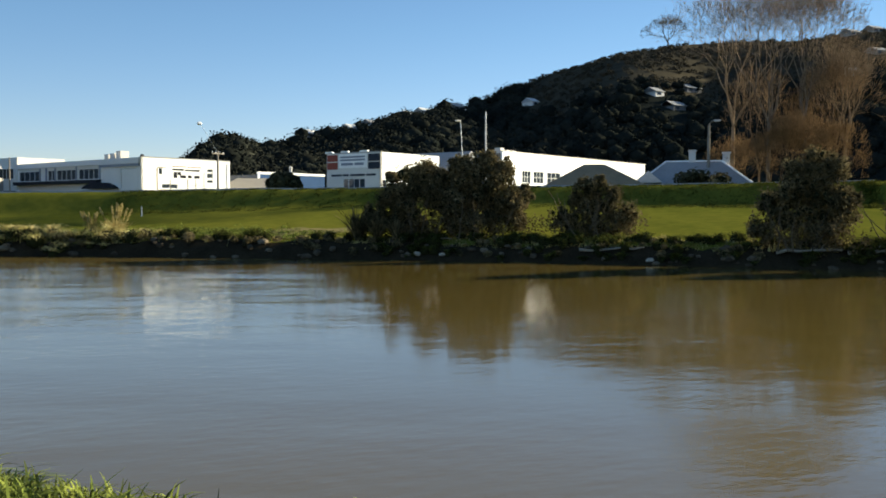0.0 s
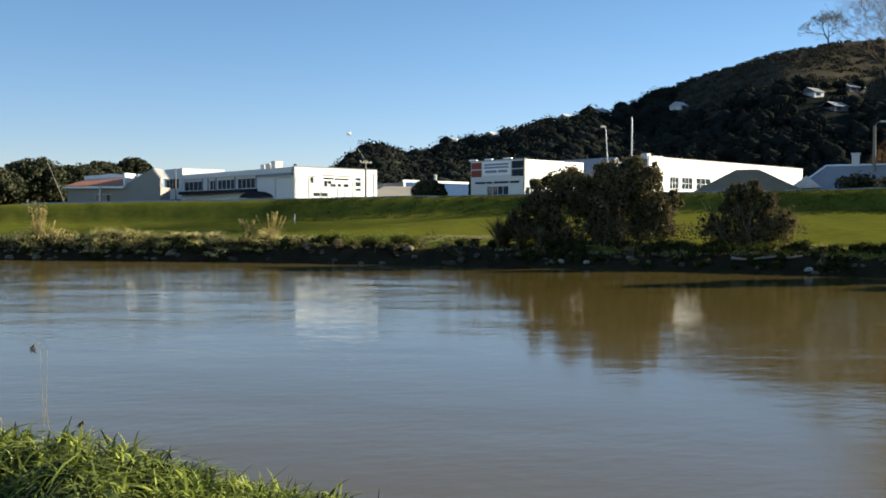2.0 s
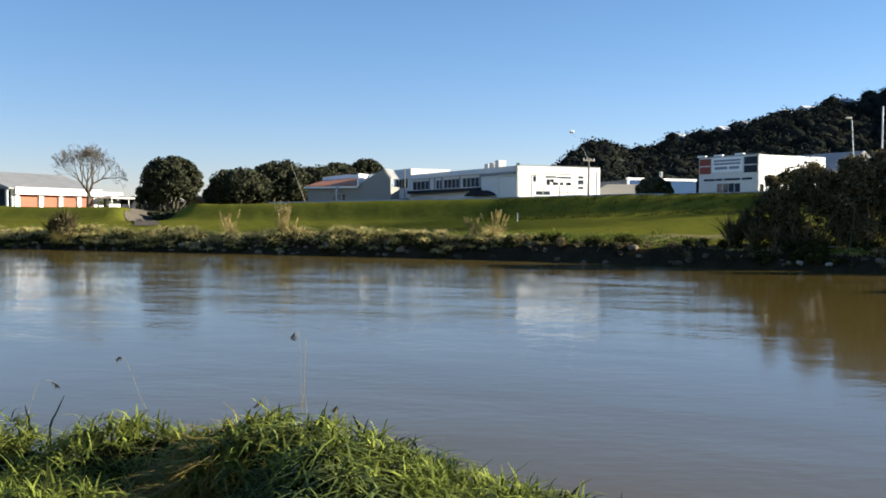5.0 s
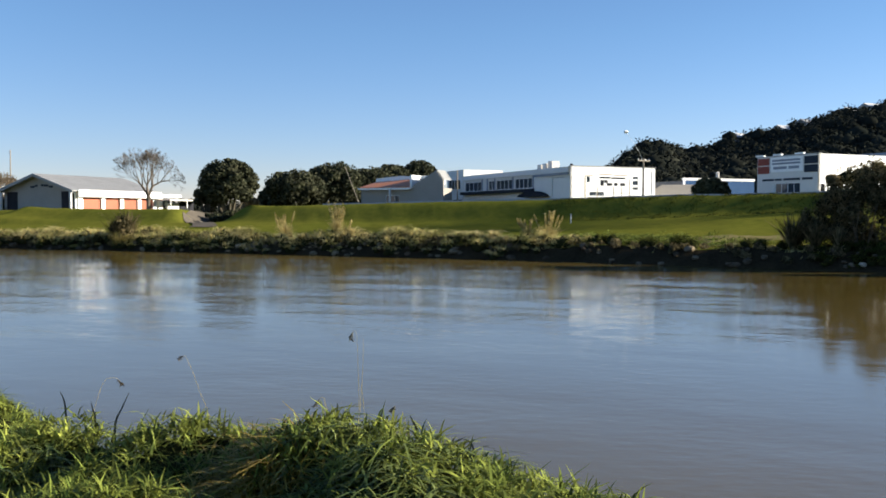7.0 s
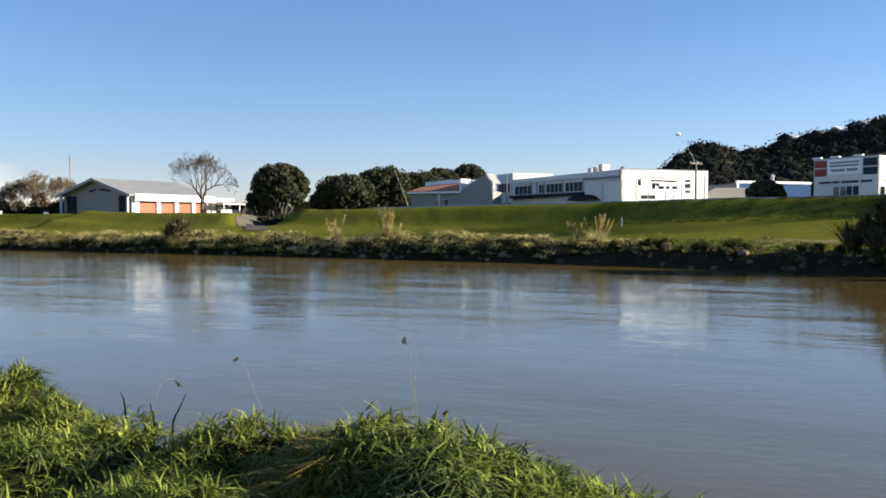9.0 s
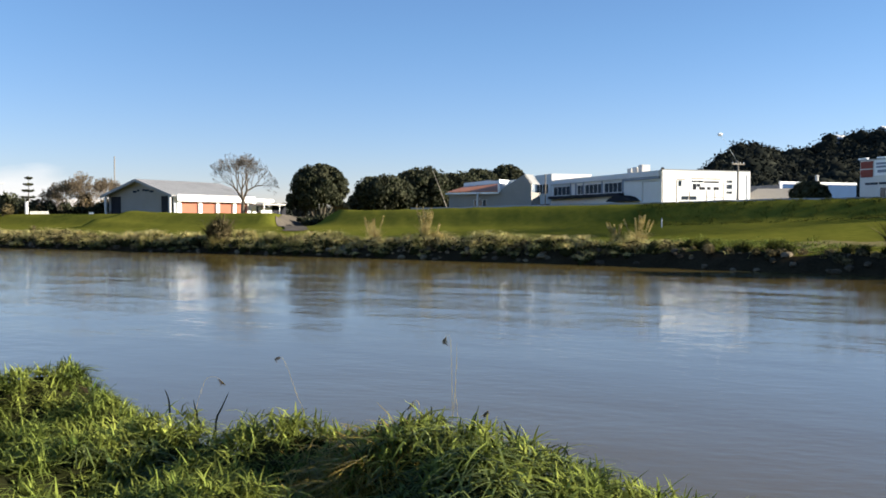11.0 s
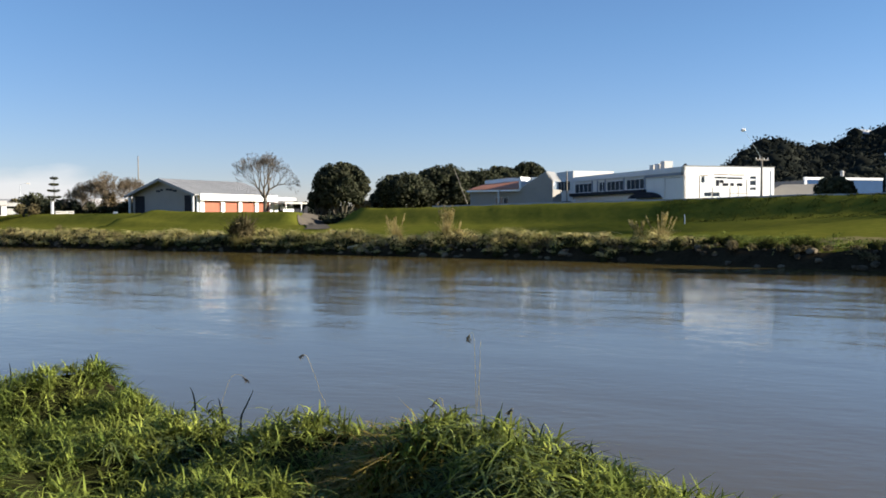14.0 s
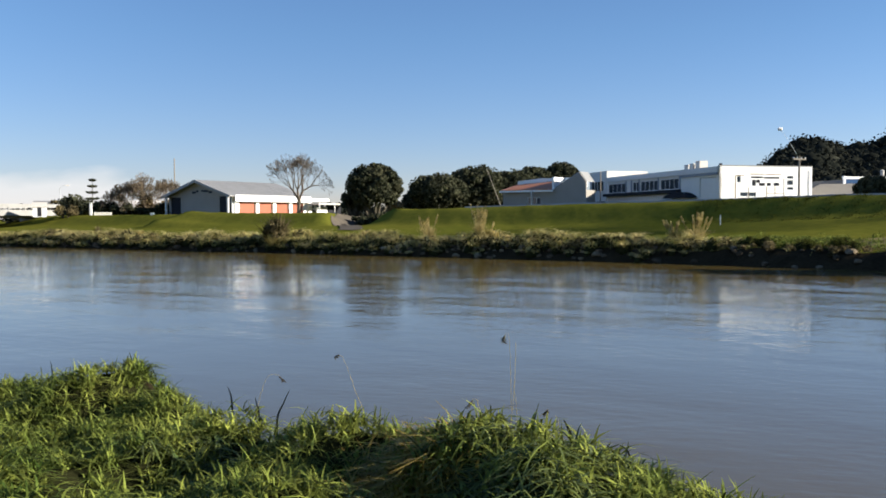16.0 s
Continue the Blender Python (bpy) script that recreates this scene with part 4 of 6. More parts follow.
def hall():
    b = thing("sports_hall", turned(-42.9, 148.9, GROUND_B, 60), "grey gabled hall with orange roller doors and white fascia", "hall")
    L, W, E, R = 18.4, 16.0, 3.95, 6.55
    holes = [(1.6, 5.3, 0.1, 3.15), (6.2, 9.6, 0.1, 3.1), (10.4, 13.8, 0.1, 3.05), (14.7, 17.9, 0.1, 3.0)]
    part("side_wall", wall(L, E, 0.25, holes), M_WHITE, b, "sunlit white side wall")
    for x0, x1, z0, z1 in holes:
        d = part("roller_door", boxed(x0, x1, 0.1, 0.15, z0 + 0.004, z1), M_ORANGE, b, "orange roller door")
        for k in range(9):
            z = z0 + 0.15 + k * 0.32
            part("slat", boxed(x0 + 0.03, x1 - 0.03, 0.075, 0.098, z, z + 0.27), M_ORANGE, d)
    for x in (0.75, 5.75, 10.0, 14.25, 18.1):
        part("column", boxed(x - 0.42, x + 0.42, -0.26, -0.004, 0, 3.08), M_WHITE, b, "white column between the doors")
    part("fascia", boxed(-0.2, L + 0.7, -0.95, -0.73, 2.8, 3.95, bevel=0.03), M_WHITE, b, "deep white fascia")
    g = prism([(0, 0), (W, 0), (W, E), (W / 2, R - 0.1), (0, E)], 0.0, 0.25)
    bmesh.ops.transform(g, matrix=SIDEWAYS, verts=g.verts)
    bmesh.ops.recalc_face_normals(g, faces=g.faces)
    # darker grey than the far gable puts this end's shade in its colour
    gable = part("gable_wall", g, M_SHOPGREY, b, "grey gable wall with lettering, its shade put into the colour")
    gable.location = (0.004, 0.004, 0)
    g = prism([(0, 0), (W, 0), (W, E), (W / 2, R - 0.1), (0, E)], L - 0.25, L)
    bmesh.ops.transform(g, matrix=SIDEWAYS, verts=g.verts)
    bmesh.ops.recalc_face_normals(g, faces=g.faces)
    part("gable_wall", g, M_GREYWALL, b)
    part("back_wall", boxed(0.3, L - 0.3, W - 0.25, W, 0, E), M_GREYWALL, b)
    # flat dark panels stand in for the shaded recesses beside the gable
    for y0, y1 in ((0.35, 3.0), (12.9, 15.3)):
        part("doorway", boxed(-0.06, 0.0, y0, y1, 0.2, 3.7), M_DARK, b, "tall flat dark panel for a shaded recess")
    for y0, y1, z in ((9.0, 9.9, 4.36), (8.3, 8.9, 4.56), (5.9, 6.9, 4.56), (4.9, 5.8, 4.36), (7.0, 7.5, 4.62)):
        part("lettering", boxed(-0.05, 0.0, y0, y1, z - 0.02, z + 0.32), M_SIGNDARK, gable)
    roof = bmesh.new()
    o, slope = 0.7, (R - E) / (W / 2)
    vs = []
    for t in (0.12, -0.08):
        vs += [roof.verts.new(c) for c in ((-1.2, -o, E - o * slope + t), (L + o, -o, E - o * slope + t), (L + o, W / 2, R + t), (-1.2, W / 2, R + t),
                                           (L + o, W + o, E - o * slope + t), (-1.2, W + o, E - o * slope + t))]
    for f in ((0, 1, 2, 3), (3, 2, 4, 5), (9, 8, 7, 6), (11, 10, 8, 9), (0, 6, 7, 1), (1, 7, 8, 2), (2, 8, 10, 4), (4, 10, 11, 5), (5, 11, 9, 3), (3, 9, 6, 0)):
        roof.faces.new([vs[i] for i in f])
    bmesh.ops.recalc_face_normals(roof, faces=roof.faces)
    part("roof", roof, M_GREYROOF, b, "grey corrugated iron roof")
    ribs = bmesh.new()
    for k in range(25):
        x = -o + 0.4 + k * 0.78
        vs = [ribs.verts.new(c) for c in ((x, -o, E - o * slope + 0.15), (x + 0.1, -o, E - o * slope + 0.15), (x + 0.1, W / 2, R + 0.15), (x, W / 2, R + 0.15),
                                          (x, -o, E - o * slope + 0.10), (x + 0.1, -o, E - o * slope + 0.10), (x + 0.1, W / 2, R + 0.10), (x, W / 2, R + 0.10))]
        for f in ((0, 1, 2, 3), (0, 4, 5, 1), (1, 5, 6, 2), (3, 7, 4, 0)):
            ribs.faces.new([vs[i] for i in f])
    tagged(part("roof_ribs", ribs, M_GREYROOF, b), kind="stuff")
    for far in (0, 1):
        edge = [(-0.72, E - o * slope - 0.34), (W / 2, R - 0.34), (W / 2, R + 0.14), (-0.72, E - o * slope + 0.14)]
        part("barge_board", sideways(prism([(W - y, z) for y, z in edge] if far else edge, -1.30, -1.204)), M_GREYROOF, b, "broad grey barge board")
    for y in (-0.1, W - 0.55):
        part("corner_pier", boxed(-1.1, -0.8, y, y + 0.35, 0, E - 0.15), M_FASCIA, b)
    part("annex_roof", boxed(L + 0.9, 24.8, -0.6, 8, 3.05, 3.62, bevel=0.03), M_WHITE, b, "flat white annex roof")
    part("annex_wall", boxed(L + 0.95, 20.4, 0.0, 7.5, 0, 3.04), M_WHITE, b)
    part("carport_roof", boxed(18.2, 28.0, -3.6, -0.65, 2.45, 2.7), M_PALEROOF, b, "low pale carport roof")
    for x in (18.6, 23.0, 27.6):
        part("carport_post", boxed(x, x + 0.15, -3.4, -3.25, 0, 2.45), M_WHITE, b)
    part("carport_back", boxed(20.9, 23.9, -0.8, -0.61, 0, 2.0), M_WHITE, b)
    # dark panel standing in for the carport's shaded inside
    part("carport_dark", boxed(24.2, 28.0, -0.8, -0.61, 0, 2.4), M_DARK, b)
    return b


hall()


def hill_house(az, el, w, mat, roof):
    p = hill_spot(az, el)
    if p:
        b = gabled("hillside_house", "pale house among the bush on the hillside", turned(p[0], p[1], p[2] - 2.4, -az + 48), w, 7, 5.0, 6.8, mat, roof)
        b["group"] = "hillside houses"
        for i in range(int(w // 4)):
            part("window", boxed(1.0 + 4 * i, 3.2 + 4 * i, -0.06, -0.004, 3.3, 4.5), M_GLASS, b)


for az, el, w, mat, roof in HILL_HOMES:
    hill_house(az, el, w, mat, roof)


# ---- trees and bushes ----
M_TWIGLIGHT = material("light_brown_twigs", (0.20, 0.125, 0.062), (0.13, 0.082, 0.042), rough=0.95, scale=0.3, fine=8, bump=0.0, vary=0.25, island=True)
M_TWIGMID = material("mid_brown_twigs", (0.23, 0.155, 0.09), (0.15, 0.10, 0.06), rough=0.95, scale=0.3, fine=8, bump=0.0, vary=0.25, island=True)
M_TWIGDULL = material("dull_brown_twigs", (0.211, 0.163, 0.11), (0.132, 0.101, 0.066), rough=0.95, scale=0.3, fine=8, bump=0.0, vary=0.25, island=True)
M_TWIGGREY = material("grey_twigs", (0.16, 0.135, 0.11), (0.11, 0.09, 0.07), rough=0.95, scale=0.3, fine=8, bump=0.0, vary=0.2, island=True)


def fan_segments(rng, height, width, levels, r0, bole=0.25, spread=30.0, split=2.3, droop=0.0, open_out=0.75):
    """Limbs of a leafless tree that forks again and again into fine twigs."""
    segs = []

    def grow(p, d, length, r, level):
        mid = p + unit(d + rng.normal(size=3) * 0.10) * length * 0.5
        end = mid + unit(d + rng.normal(size=3) * 0.16) * length * 0.5
        segs.append((*p, *mid, r, r * 0.88))
        segs.append((*mid, *end, r * 0.88, r * 0.74))
        if level == 0:
            return
        n = 2 if rng.random() > split - 2 else 3
        turn = rng.uniform(0, 2 * math.pi)
        side = unit(np.cross(d, unit(rng.normal(size=3))))
        other = np.cross(d, side)
        for k in range(n):
            a = turn + 2 * math.pi * k / n + rng.uniform(-0.5, 0.5)
            t = radians(spread) * rng.uniform(0.6, 1.3)
            nd = unit(d * math.cos(t) + (side * math.cos(a) + other * math.sin(a)) * math.sin(t) + np.array([0, 0, 0.10 - droop * (level < 3)]))
            grow(end, nd, length * rng.uniform(0.70, 0.88), r * 0.74 * (0.82 if n == 2 else 0.72), level - 1)

    base = np.zeros(3)
    top = np.array([0, 0, bole])
    segs.append((*base, *top, r0 * 1.25, r0))
    for k in range(4):
        a = k * math.pi / 2 + rng.uniform(-0.4, 0.4)
        t = rng.uniform(open_out / 3, open_out)
        grow(top, unit(np.array([math.cos(a) * t, math.sin(a) * t, 1.0])), 0.2, r0 * 0.62, levels)
    s = np.array(segs)
    zs = (height) / s[:, 5].max()
    xs = width / 2 / np.percentile(np.hypot(s[:, 3], s[:, 4]), 97)
    s[:, [2, 5]] *= zs
    s[:, [0, 1, 3, 4]] *= xs
    return s


def bare_tree(name, label, base, height, width, seed, levels=7, r0=0.3, bole=0.25, spread=30.0, bark=None, twig=None, min_r=0.015, droop=0.0, group="", open_out=0.75):
    rng = np.random.default_rng(seed)
    s = fan_segments(rng, height, width, levels, r0, bole, spread, droop=droop, open_out=open_out)
    s[:, 6:] = np.maximum(s[:, 6:], min_r)
    t = thing(name, pose(*base), label, "tree", group)
    big = s[:, 6] > max(r0 * 0.2, min_r * 1.02)
    part("trunk", fast_mesh("trunk", *tubes(s[big], 8), bark or M_BARK, smooth=True), None, t)
    part("crown", fast_mesh("crown", *tubes(s[~big], 3), twig or M_TWIG), None, t, "bare winter twigs")
    return t


def leafy_tree(name, label, base, blobs, seed, mat, trunk_r=0.35, per=260, size=0.28, core=0.72, category="tree", group="", bark=None, squash=0.8, shell=0.6, ragged=0, even=0.9, limbs=12):
    """A tree or bush: stems that reach into round masses (x, y, z, r) of small leaves."""
    rng = np.random.default_rng(seed)
    t = thing(name, pose(*base), label, category, group)
    if ragged:
        fine = []
        for x, y, z, rad in blobs:
            for _ in range(ragged):
                w = unit(rng.normal(size=3)) * rad * rng.uniform(0.2, 1.0)
                fine.append((x + w[0], y + w[1], max(0.2, z + w[2]), rad * rng.uniform(0.26, 0.56)))
        blobs = fine
    c, r = np.array([b[:3] for b in blobs], float), np.array([b[3] for b in blobs], float)
    segs = []
    for i in range(0, len(c), max(1, len(c) // limbs)):
        foot = np.array([c[i][0] * 0.25, c[i][1] * 0.25, -0.25])
        mid = foot + (c[i] - foot) * 0.5 + rng.normal(size=3) * 0.15 * r[i]
        segs += [(*foot, *mid, trunk_r * 0.6, trunk_r * 0.4), (*mid, *c[i], trunk_r * 0.4, trunk_r * 0.15)]
    part("trunk", fast_mesh("trunk", *tubes(segs, 6), bark or M_BARK, smooth=True), None, t)
    lv, lf = leaves(rng, c, r, per, size, squash=squash, shell=shell, even=even)
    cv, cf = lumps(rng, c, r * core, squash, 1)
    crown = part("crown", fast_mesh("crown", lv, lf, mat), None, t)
    # opaque dark fill whose colour stands in for the shade inside the crown
    part("inner_foliage", fast_mesh("inner_foliage", cv, cf, M_CROWNSHADE), None, crown)
    return t


# near-black colour that holds a crown's inner shade
M_CROWNSHADE = material("inner_crown_shade", (0.012, 0.015, 0.007), (0.02, 0.024, 0.012), rough=0.95, scale=1.5, fine=6, bump=0.8, depth=0.3)


def evergreen(x, y, rx, top, seed, z0=0.8, n=52, label="dense dark evergreen tree with a rounded crown"):
    """A dense crown of rounded lobes over an ellipsoid, broader low down."""
    rng = np.random.default_rng(seed)
    z = on_land(x, y)
    zc, rz = (z0 + top - z) / 2, (top - z - z0) / 2
    r, lobes = 0.27 * rx, []
    for k in range(n):
        up = 1 - 1.75 * (k + 0.5) / n
        a, w = k * 2.39996 + rng.uniform(-0.3, 0.3), math.sqrt(1 - up * up)
        size = r * rng.uniform(0.6, 1.3)
        reach = (1 - size / rx * 0.92) * rng.uniform(0.78, 1.04)
        lobes.append(((rx * w * math.cos(a)) * reach, rx * w * math.sin(a) * reach * 0.85, zc + (rz - size * 0.7) * up * rng.uniform(0.85, 1.03), size))
    lobes.append((0, 0, zc * 0.95, rx * 0.55))
    return leafy_tree("evergreen_tree", label, (x, y, z), lobes, seed, M_LEAFDARK, 0.4, per=255, size=0.235, core=0.8, shell=0.6, even=1.0, limbs=9, group="evergreen trees behind the stopbank")


evergreen(-17.1, 137.3, 4.5, 11.8, 11)
evergreen(-20.6, 139.4, 2.4, 7.6, 12, n=14, label="smaller dark evergreen beside the larger one")
evergreen(-8.2, 155.0, 5.8, 10.9, 13)
evergreen(-1.2, 163.0, 6.4, 12.7, 14)
evergreen(5.4, 166.0, 5.8, 12.0, 15)
evergreen(9.6, 175.0, 5.2, 13.2, 16)
evergreen(15.4, 178.0, 4.8, 14.4, 17)
evergreen(-12.2, 160.0, 3.0, 8.0, 18, n=16, label="low dark evergreen bush among the trees")
evergreen(47.4, 110.0, 2.5, 8.0, 19, n=22, label="dark rounded tree in front of the blue shop")

bare_tree("bare_tree", "leafless spreading tree with a pale trunk by the hall", (-28.6, 135.5, on_land(-28.6, 135.5)), 10.2, 9.6, 21, levels=7, r0=0.30, bole=0.30, spread=27, bark=M_PALEBARK, twig=M_TWIGGREY, min_r=0.02)
for x, y, h, w, seed, r0, lv, bole, bark in ((90.1, 66.5, 29.5, 21.0, 31, 0.2, 8, 0.42, M_PALEBARK), (92.3, 63.4, 27.5, 15.0, 32, 0.2, 8, 0.5, M_PALEBARK),
                                             (95.6, 76.0, 29.5, 19.0, 40, 0.22, 8, 0.45, M_TWIG), (98.5, 62.0, 21.0, 12.0, 35, 0.2, 8, 0.45, M_TWIG)):
    bare_tree("willow", "tall bare willow with pale limbs and brown twigs", (x, y, 3.8), h, w, seed, levels=lv, r0=r0, bole=bole, spread=27, bark=bark, min_r=0.011, group="bare willows", open_out=0.42)
for x, y, h, w, seed in ((87.6, 63.8, 10.0, 8.0, 61), (88.6, 61.6, 11.0, 9.0, 62), (91.0, 58.2, 9.5, 8.0, 63), (95.4, 66.0, 14.0, 10.0, 65), (92.6, 72.6, 9.0, 10.0, 66)):
    bare_tree("willow", "bushy brown bare willow regrowth", (x, y, 3.8), h, w, seed, levels=7, r0=0.12, bole=0.03, spread=26, bark=M_TWIGLIGHT, twig=M_TWIGLIGHT, min_r=0.016, group="willow regrowth")
for x, y, h, w, seed in ((91.2, 68.6, 17.0, 12.0, 68), (96.5, 62.4, 18.0, 11.0, 69)):
    bare_tree("willow", "bare willow with a haze of brown twigs", (x, y, 3.8), h, w, seed, levels=7, r0=0.11, bole=0.22, spread=30, bark=M_TWIGMID, twig=M_TWIGMID, min_r=0.012, group="willow regrowth", open_out=0.6)
for az, h, w, seed in ((47.6, 20.0, 30.0, 37),):
    d = 545.0
    z = float(hill_height(np.array([az]), np.array([d]))[0])
    bare_tree("bare_tree", "leafless tree on the hill's skyline", (d * math.sin(radians(az)), d * math.cos(radians(az)), z - 1), h, w, seed, levels=7, r0=0.4, bole=0.25, min_r=0.05, twig=M_TWIGGREY, group="bare trees on the hill")


M_STEM = material("pale_bush_stems", (0.15, 0.12, 0.075), (0.08, 0.062, 0.04), rough=0.9, scale=1.5, fine=6, bump=0.3)
M_DEADLEAF = material("dead_undergrowth", (0.15, 0.11, 0.055), (0.075, 0.06, 0.028), rough=0.9, scale=0.5, fine=7, bump=0.0, vary=0.4, island=True, trans=0.15)


def bush(x, y, blobs, seed, label, mat=None, per=300, size=0.062, core=0.31, **kw):
    z = on_land(x, y)
    t = leafy_tree("bush", label, (x, y, z), blobs, seed, mat or M_LEAFBUSH, 0.05, per=per, size=size, category="bush", group="bushes on the far bank", ragged=24, core=core, shell=0.0, even=0.3, limbs=20, squash=1.15, **kw)
    under = np.random.default_rng(seed + 100)
    low = [(b[0] + under.normal() * 0.5, b[1] + under.normal() * 0.5 - 0.3, under.uniform(0.1, 1.3), under.uniform(0.25, 0.5)) for b in blobs for _ in range(6)]
    lv, lf = leaves(under, [b[:3] for b in low], [b[3] for b in low], 60, 0.06, squash=1.3, shell=0.2)
    stems = []
    for _ in range(14):
        a, w = under.uniform(0, 6.28), under.uniform(0.2, 2.0)
        p = np.array([w * math.cos(a), w * math.sin(a) + 0.3, -0.1])
        d = np.array([under.normal() * 0.22 + 0.1 * math.cos(a), under.normal() * 0.22, 0])
        for k in range(5):
            q = p + d + np.array([under.normal() * 0.1, under.normal() * 0.1, under.uniform(0.4, 0.7)])
            stems.append((*p, *q, 0.042 - 0.006 * k, 0.036 - 0.006 * k))
            p = q
    tagged(part("stem", fast_mesh("stem", *tubes(stems, 5), M_STEM), None, t), "thin crooked brown stems", kind="stuff")
    part("undergrowth", fast_mesh("undergrowth", lv, lf, M_DEADLEAF), None, t, "brown dead undergrowth")
    return t


def facing(x, y, pts):
    """Turns (across, away, z, r) seen from the near bank into offsets in x and y."""
    d = math.hypot(x, y)
    fx, fy = x / d, y / d
    return [(a * fy + b * fx, -a * fx + b * fy, z, r) for a, b, z, r in pts]


# two dense clumps at the water, the taller ones
bx, by = 29.3, 47.5
bush(bx, by, facing(bx, by, [(-2.4, 0.2, 1.5, 0.8), (-3.0, 0.3, 0.9, 0.7), (-1.6, 0, 2.5, 1.0), (-1.5, 0.4, 3.9, 0.35), (-1.4, 0.4, 3.2, 0.35), (-0.5, 0, 2.0, 1.1), (-0.6, 0.3, 2.8, 0.9), (0.5, 0, 3.1, 1.0),
                             (0.3, 0.2, 3.7, 0.7), (1.3, 0.1, 2.2, 1.1), (0.9, 0.3, 4.2, 0.9), (-1.2, 0.6, 1.2, 1.1), (1.6, 0.4, 3.4, 0.9), (-0.2, 0.5, 0.9, 1.0), (2.3, 0.3, 2.6, 1.0), (2.4, 0.4, 1.3, 1.0), (2.2, 0.5, 3.9, 0.9), (3.0, 0.5, 3.6, 0.9), (3.1, 0.4, 2.2, 1.0)]), 41,
     "tall dense olive bush at the water's edge", per=145)
bx, by = 32.2, 44.6
bush(bx, by, facing(bx, by, [(-1.2, 0, 2.6, 1.1), (-0.4, 0.2, 3.9, 1.0), (0.5, 0, 4.6, 0.8), (0.1, 0.2, 2.6, 1.2), (1.2, 0.1, 3.6, 1.0), (1.9, 0, 2.3, 1.0), (2.3, 0.2, 1.3, 0.9), (0.9, 0.3, 1.5, 1.1),
                             (-1.3, 0.4, 4.4, 0.7), (1.6, 0.2, 4.3, 0.6), (2.7, 0.3, 2.6, 0.6), (-0.9, 0.3, 1.2, 1.0)]), 42, "tall bush with brown undergrowth at the water's edge", per=135, size=0.078)
bx, by = 37.2, 39.9
bush(bx, by, facing(bx, by, [(-1.9, 0.1, 1.1, 0.8), (2.0, 0.1, 1.2, 0.9), (1.2, 0, 2.5, 0.7), (-0.5, 0.1, 3.1, 0.6), (-1.2, 0, 0.8, 0.8), (-0.4, 0.2, 1.8, 0.9), (0.2, 0, 2.8, 0.7), (0.9, 0.1, 1.7, 0.9), (1.6, 0.2, 0.9, 0.8), (0.2, 0.3, 0.9, 1.0), (-0.9, 0.2, 2.2, 0.6), (0.4, 0.1, 3.4, 0.35)]), 43,
     "thin smaller bush on the bank", per=80, core=0.3)
bx, by = 41.6, 28.6
bush(bx, by, facing(bx, by, [(-2.1, 0, 1.0, 0.7), (-1.5, 0.2, 2.3, 0.9), (-0.6, 0, 3.2, 1.0), (0.4, 0.1, 3.6, 1.0), (1.3, 0, 2.9, 1.0), (1.9, 0.2, 1.9, 0.9), (0.3, 0.2, 2.2, 1.1), (-0.8, 0.3, 1.6, 1.0),
                             (1.0, 0.2, 1.2, 1.0), (0.9, 0, 3.8, 0.7), (2.2, 0.1, 2.6, 0.6), (0.5, 0.1, 4.5, 0.8), (1.3, 0.1, 4.1, 0.8), (-0.4, 0.1, 4.2, 0.7)]), 44, "round topped olive bush on the bank", per=118)
bx, by = 44.2, 24.4
bush(bx, by, facing(bx, by, [(0, 0, 1.0, 0.9), (-0.2, 0.2, 2.2, 0.9), (0.9, 0, 1.8, 1.1), (0.8, 0.2, 3.0, 0.9), (1.9, 0, 2.0, 1.1), (2.6, 0.2, 1.0, 1.0), (1.6, 0.2, 3.2, 0.8)]), 45, "olive bush at the end of the row", per=150)


def flax(x, y, h, n, seed, label, mat=None, heads=0, wide=0.05, spread=0.75):
    """A clump of upright sword leaves, with or without pale flower heads."""
    rng = np.random.default_rng(seed)
    t = thing("flax_clump", pose(x, y, on_land(x, y) - 0.05), label, "flax")
    vs, fs = [], []
    for i in range(n):
        a, tilt, ln = rng.uniform(0, 6.28), rng.uniform(0.05, spread), h * rng.uniform(0.6, 1.1)
        d = np.array([math.cos(a), math.sin(a), 0])
        s = np.array([-math.sin(a), math.cos(a), 0])
        p = d * 0.1 * rng.random()
        row = []
        for k in range(4):
            u = k / 3
            w = wide * (1 - u ** 2) + 0.006
            q = p + d * ln * tilt * u * (0.4 + 0.6 * u) + np.array([0, 0, ln * u * (1 - 0.25 * tilt * u)])
            row += [q - s * w, q + s * w]
        b = len(vs)
        vs += row
        fs += [(b + 2 * k, b + 2 * k + 1, b + 2 * k + 3, b + 2 * k + 2) for k in range(3)]
    part("leaves", fast_mesh("leaves", np.array(vs), fs, mat or M_LEAFBUSH), None, t)
    for i in range(heads):
        a, r = rng.uniform(0, 6.28), rng.uniform(0.1, 0.95)
        foot, tip = np.array([0.2 * r * math.cos(a), 0.2 * r * math.sin(a), 0]), np.array([r * math.cos(a), r * math.sin(a), h * rng.uniform(1.05, 1.55)])
        st = part("stalk", fast_mesh("stalk", *tubes([(*foot, *tip, 0.015, 0.01)], 4), M_STRAW), None, t)
        lv, lf = leaves(rng, [tip + (tip - foot) * f for f in (-0.3, -0.2, -0.1, 0.0, 0.1)], [0.04, 0.06, 0.07, 0.055, 0.03], 18, 0.06, squash=1.6)
        part("plume", fast_mesh("plume", lv, lf, M_STRAW), None, st, "pale feathery plume")
    return t


def spot(s, n):
    return at_bank(s, n)


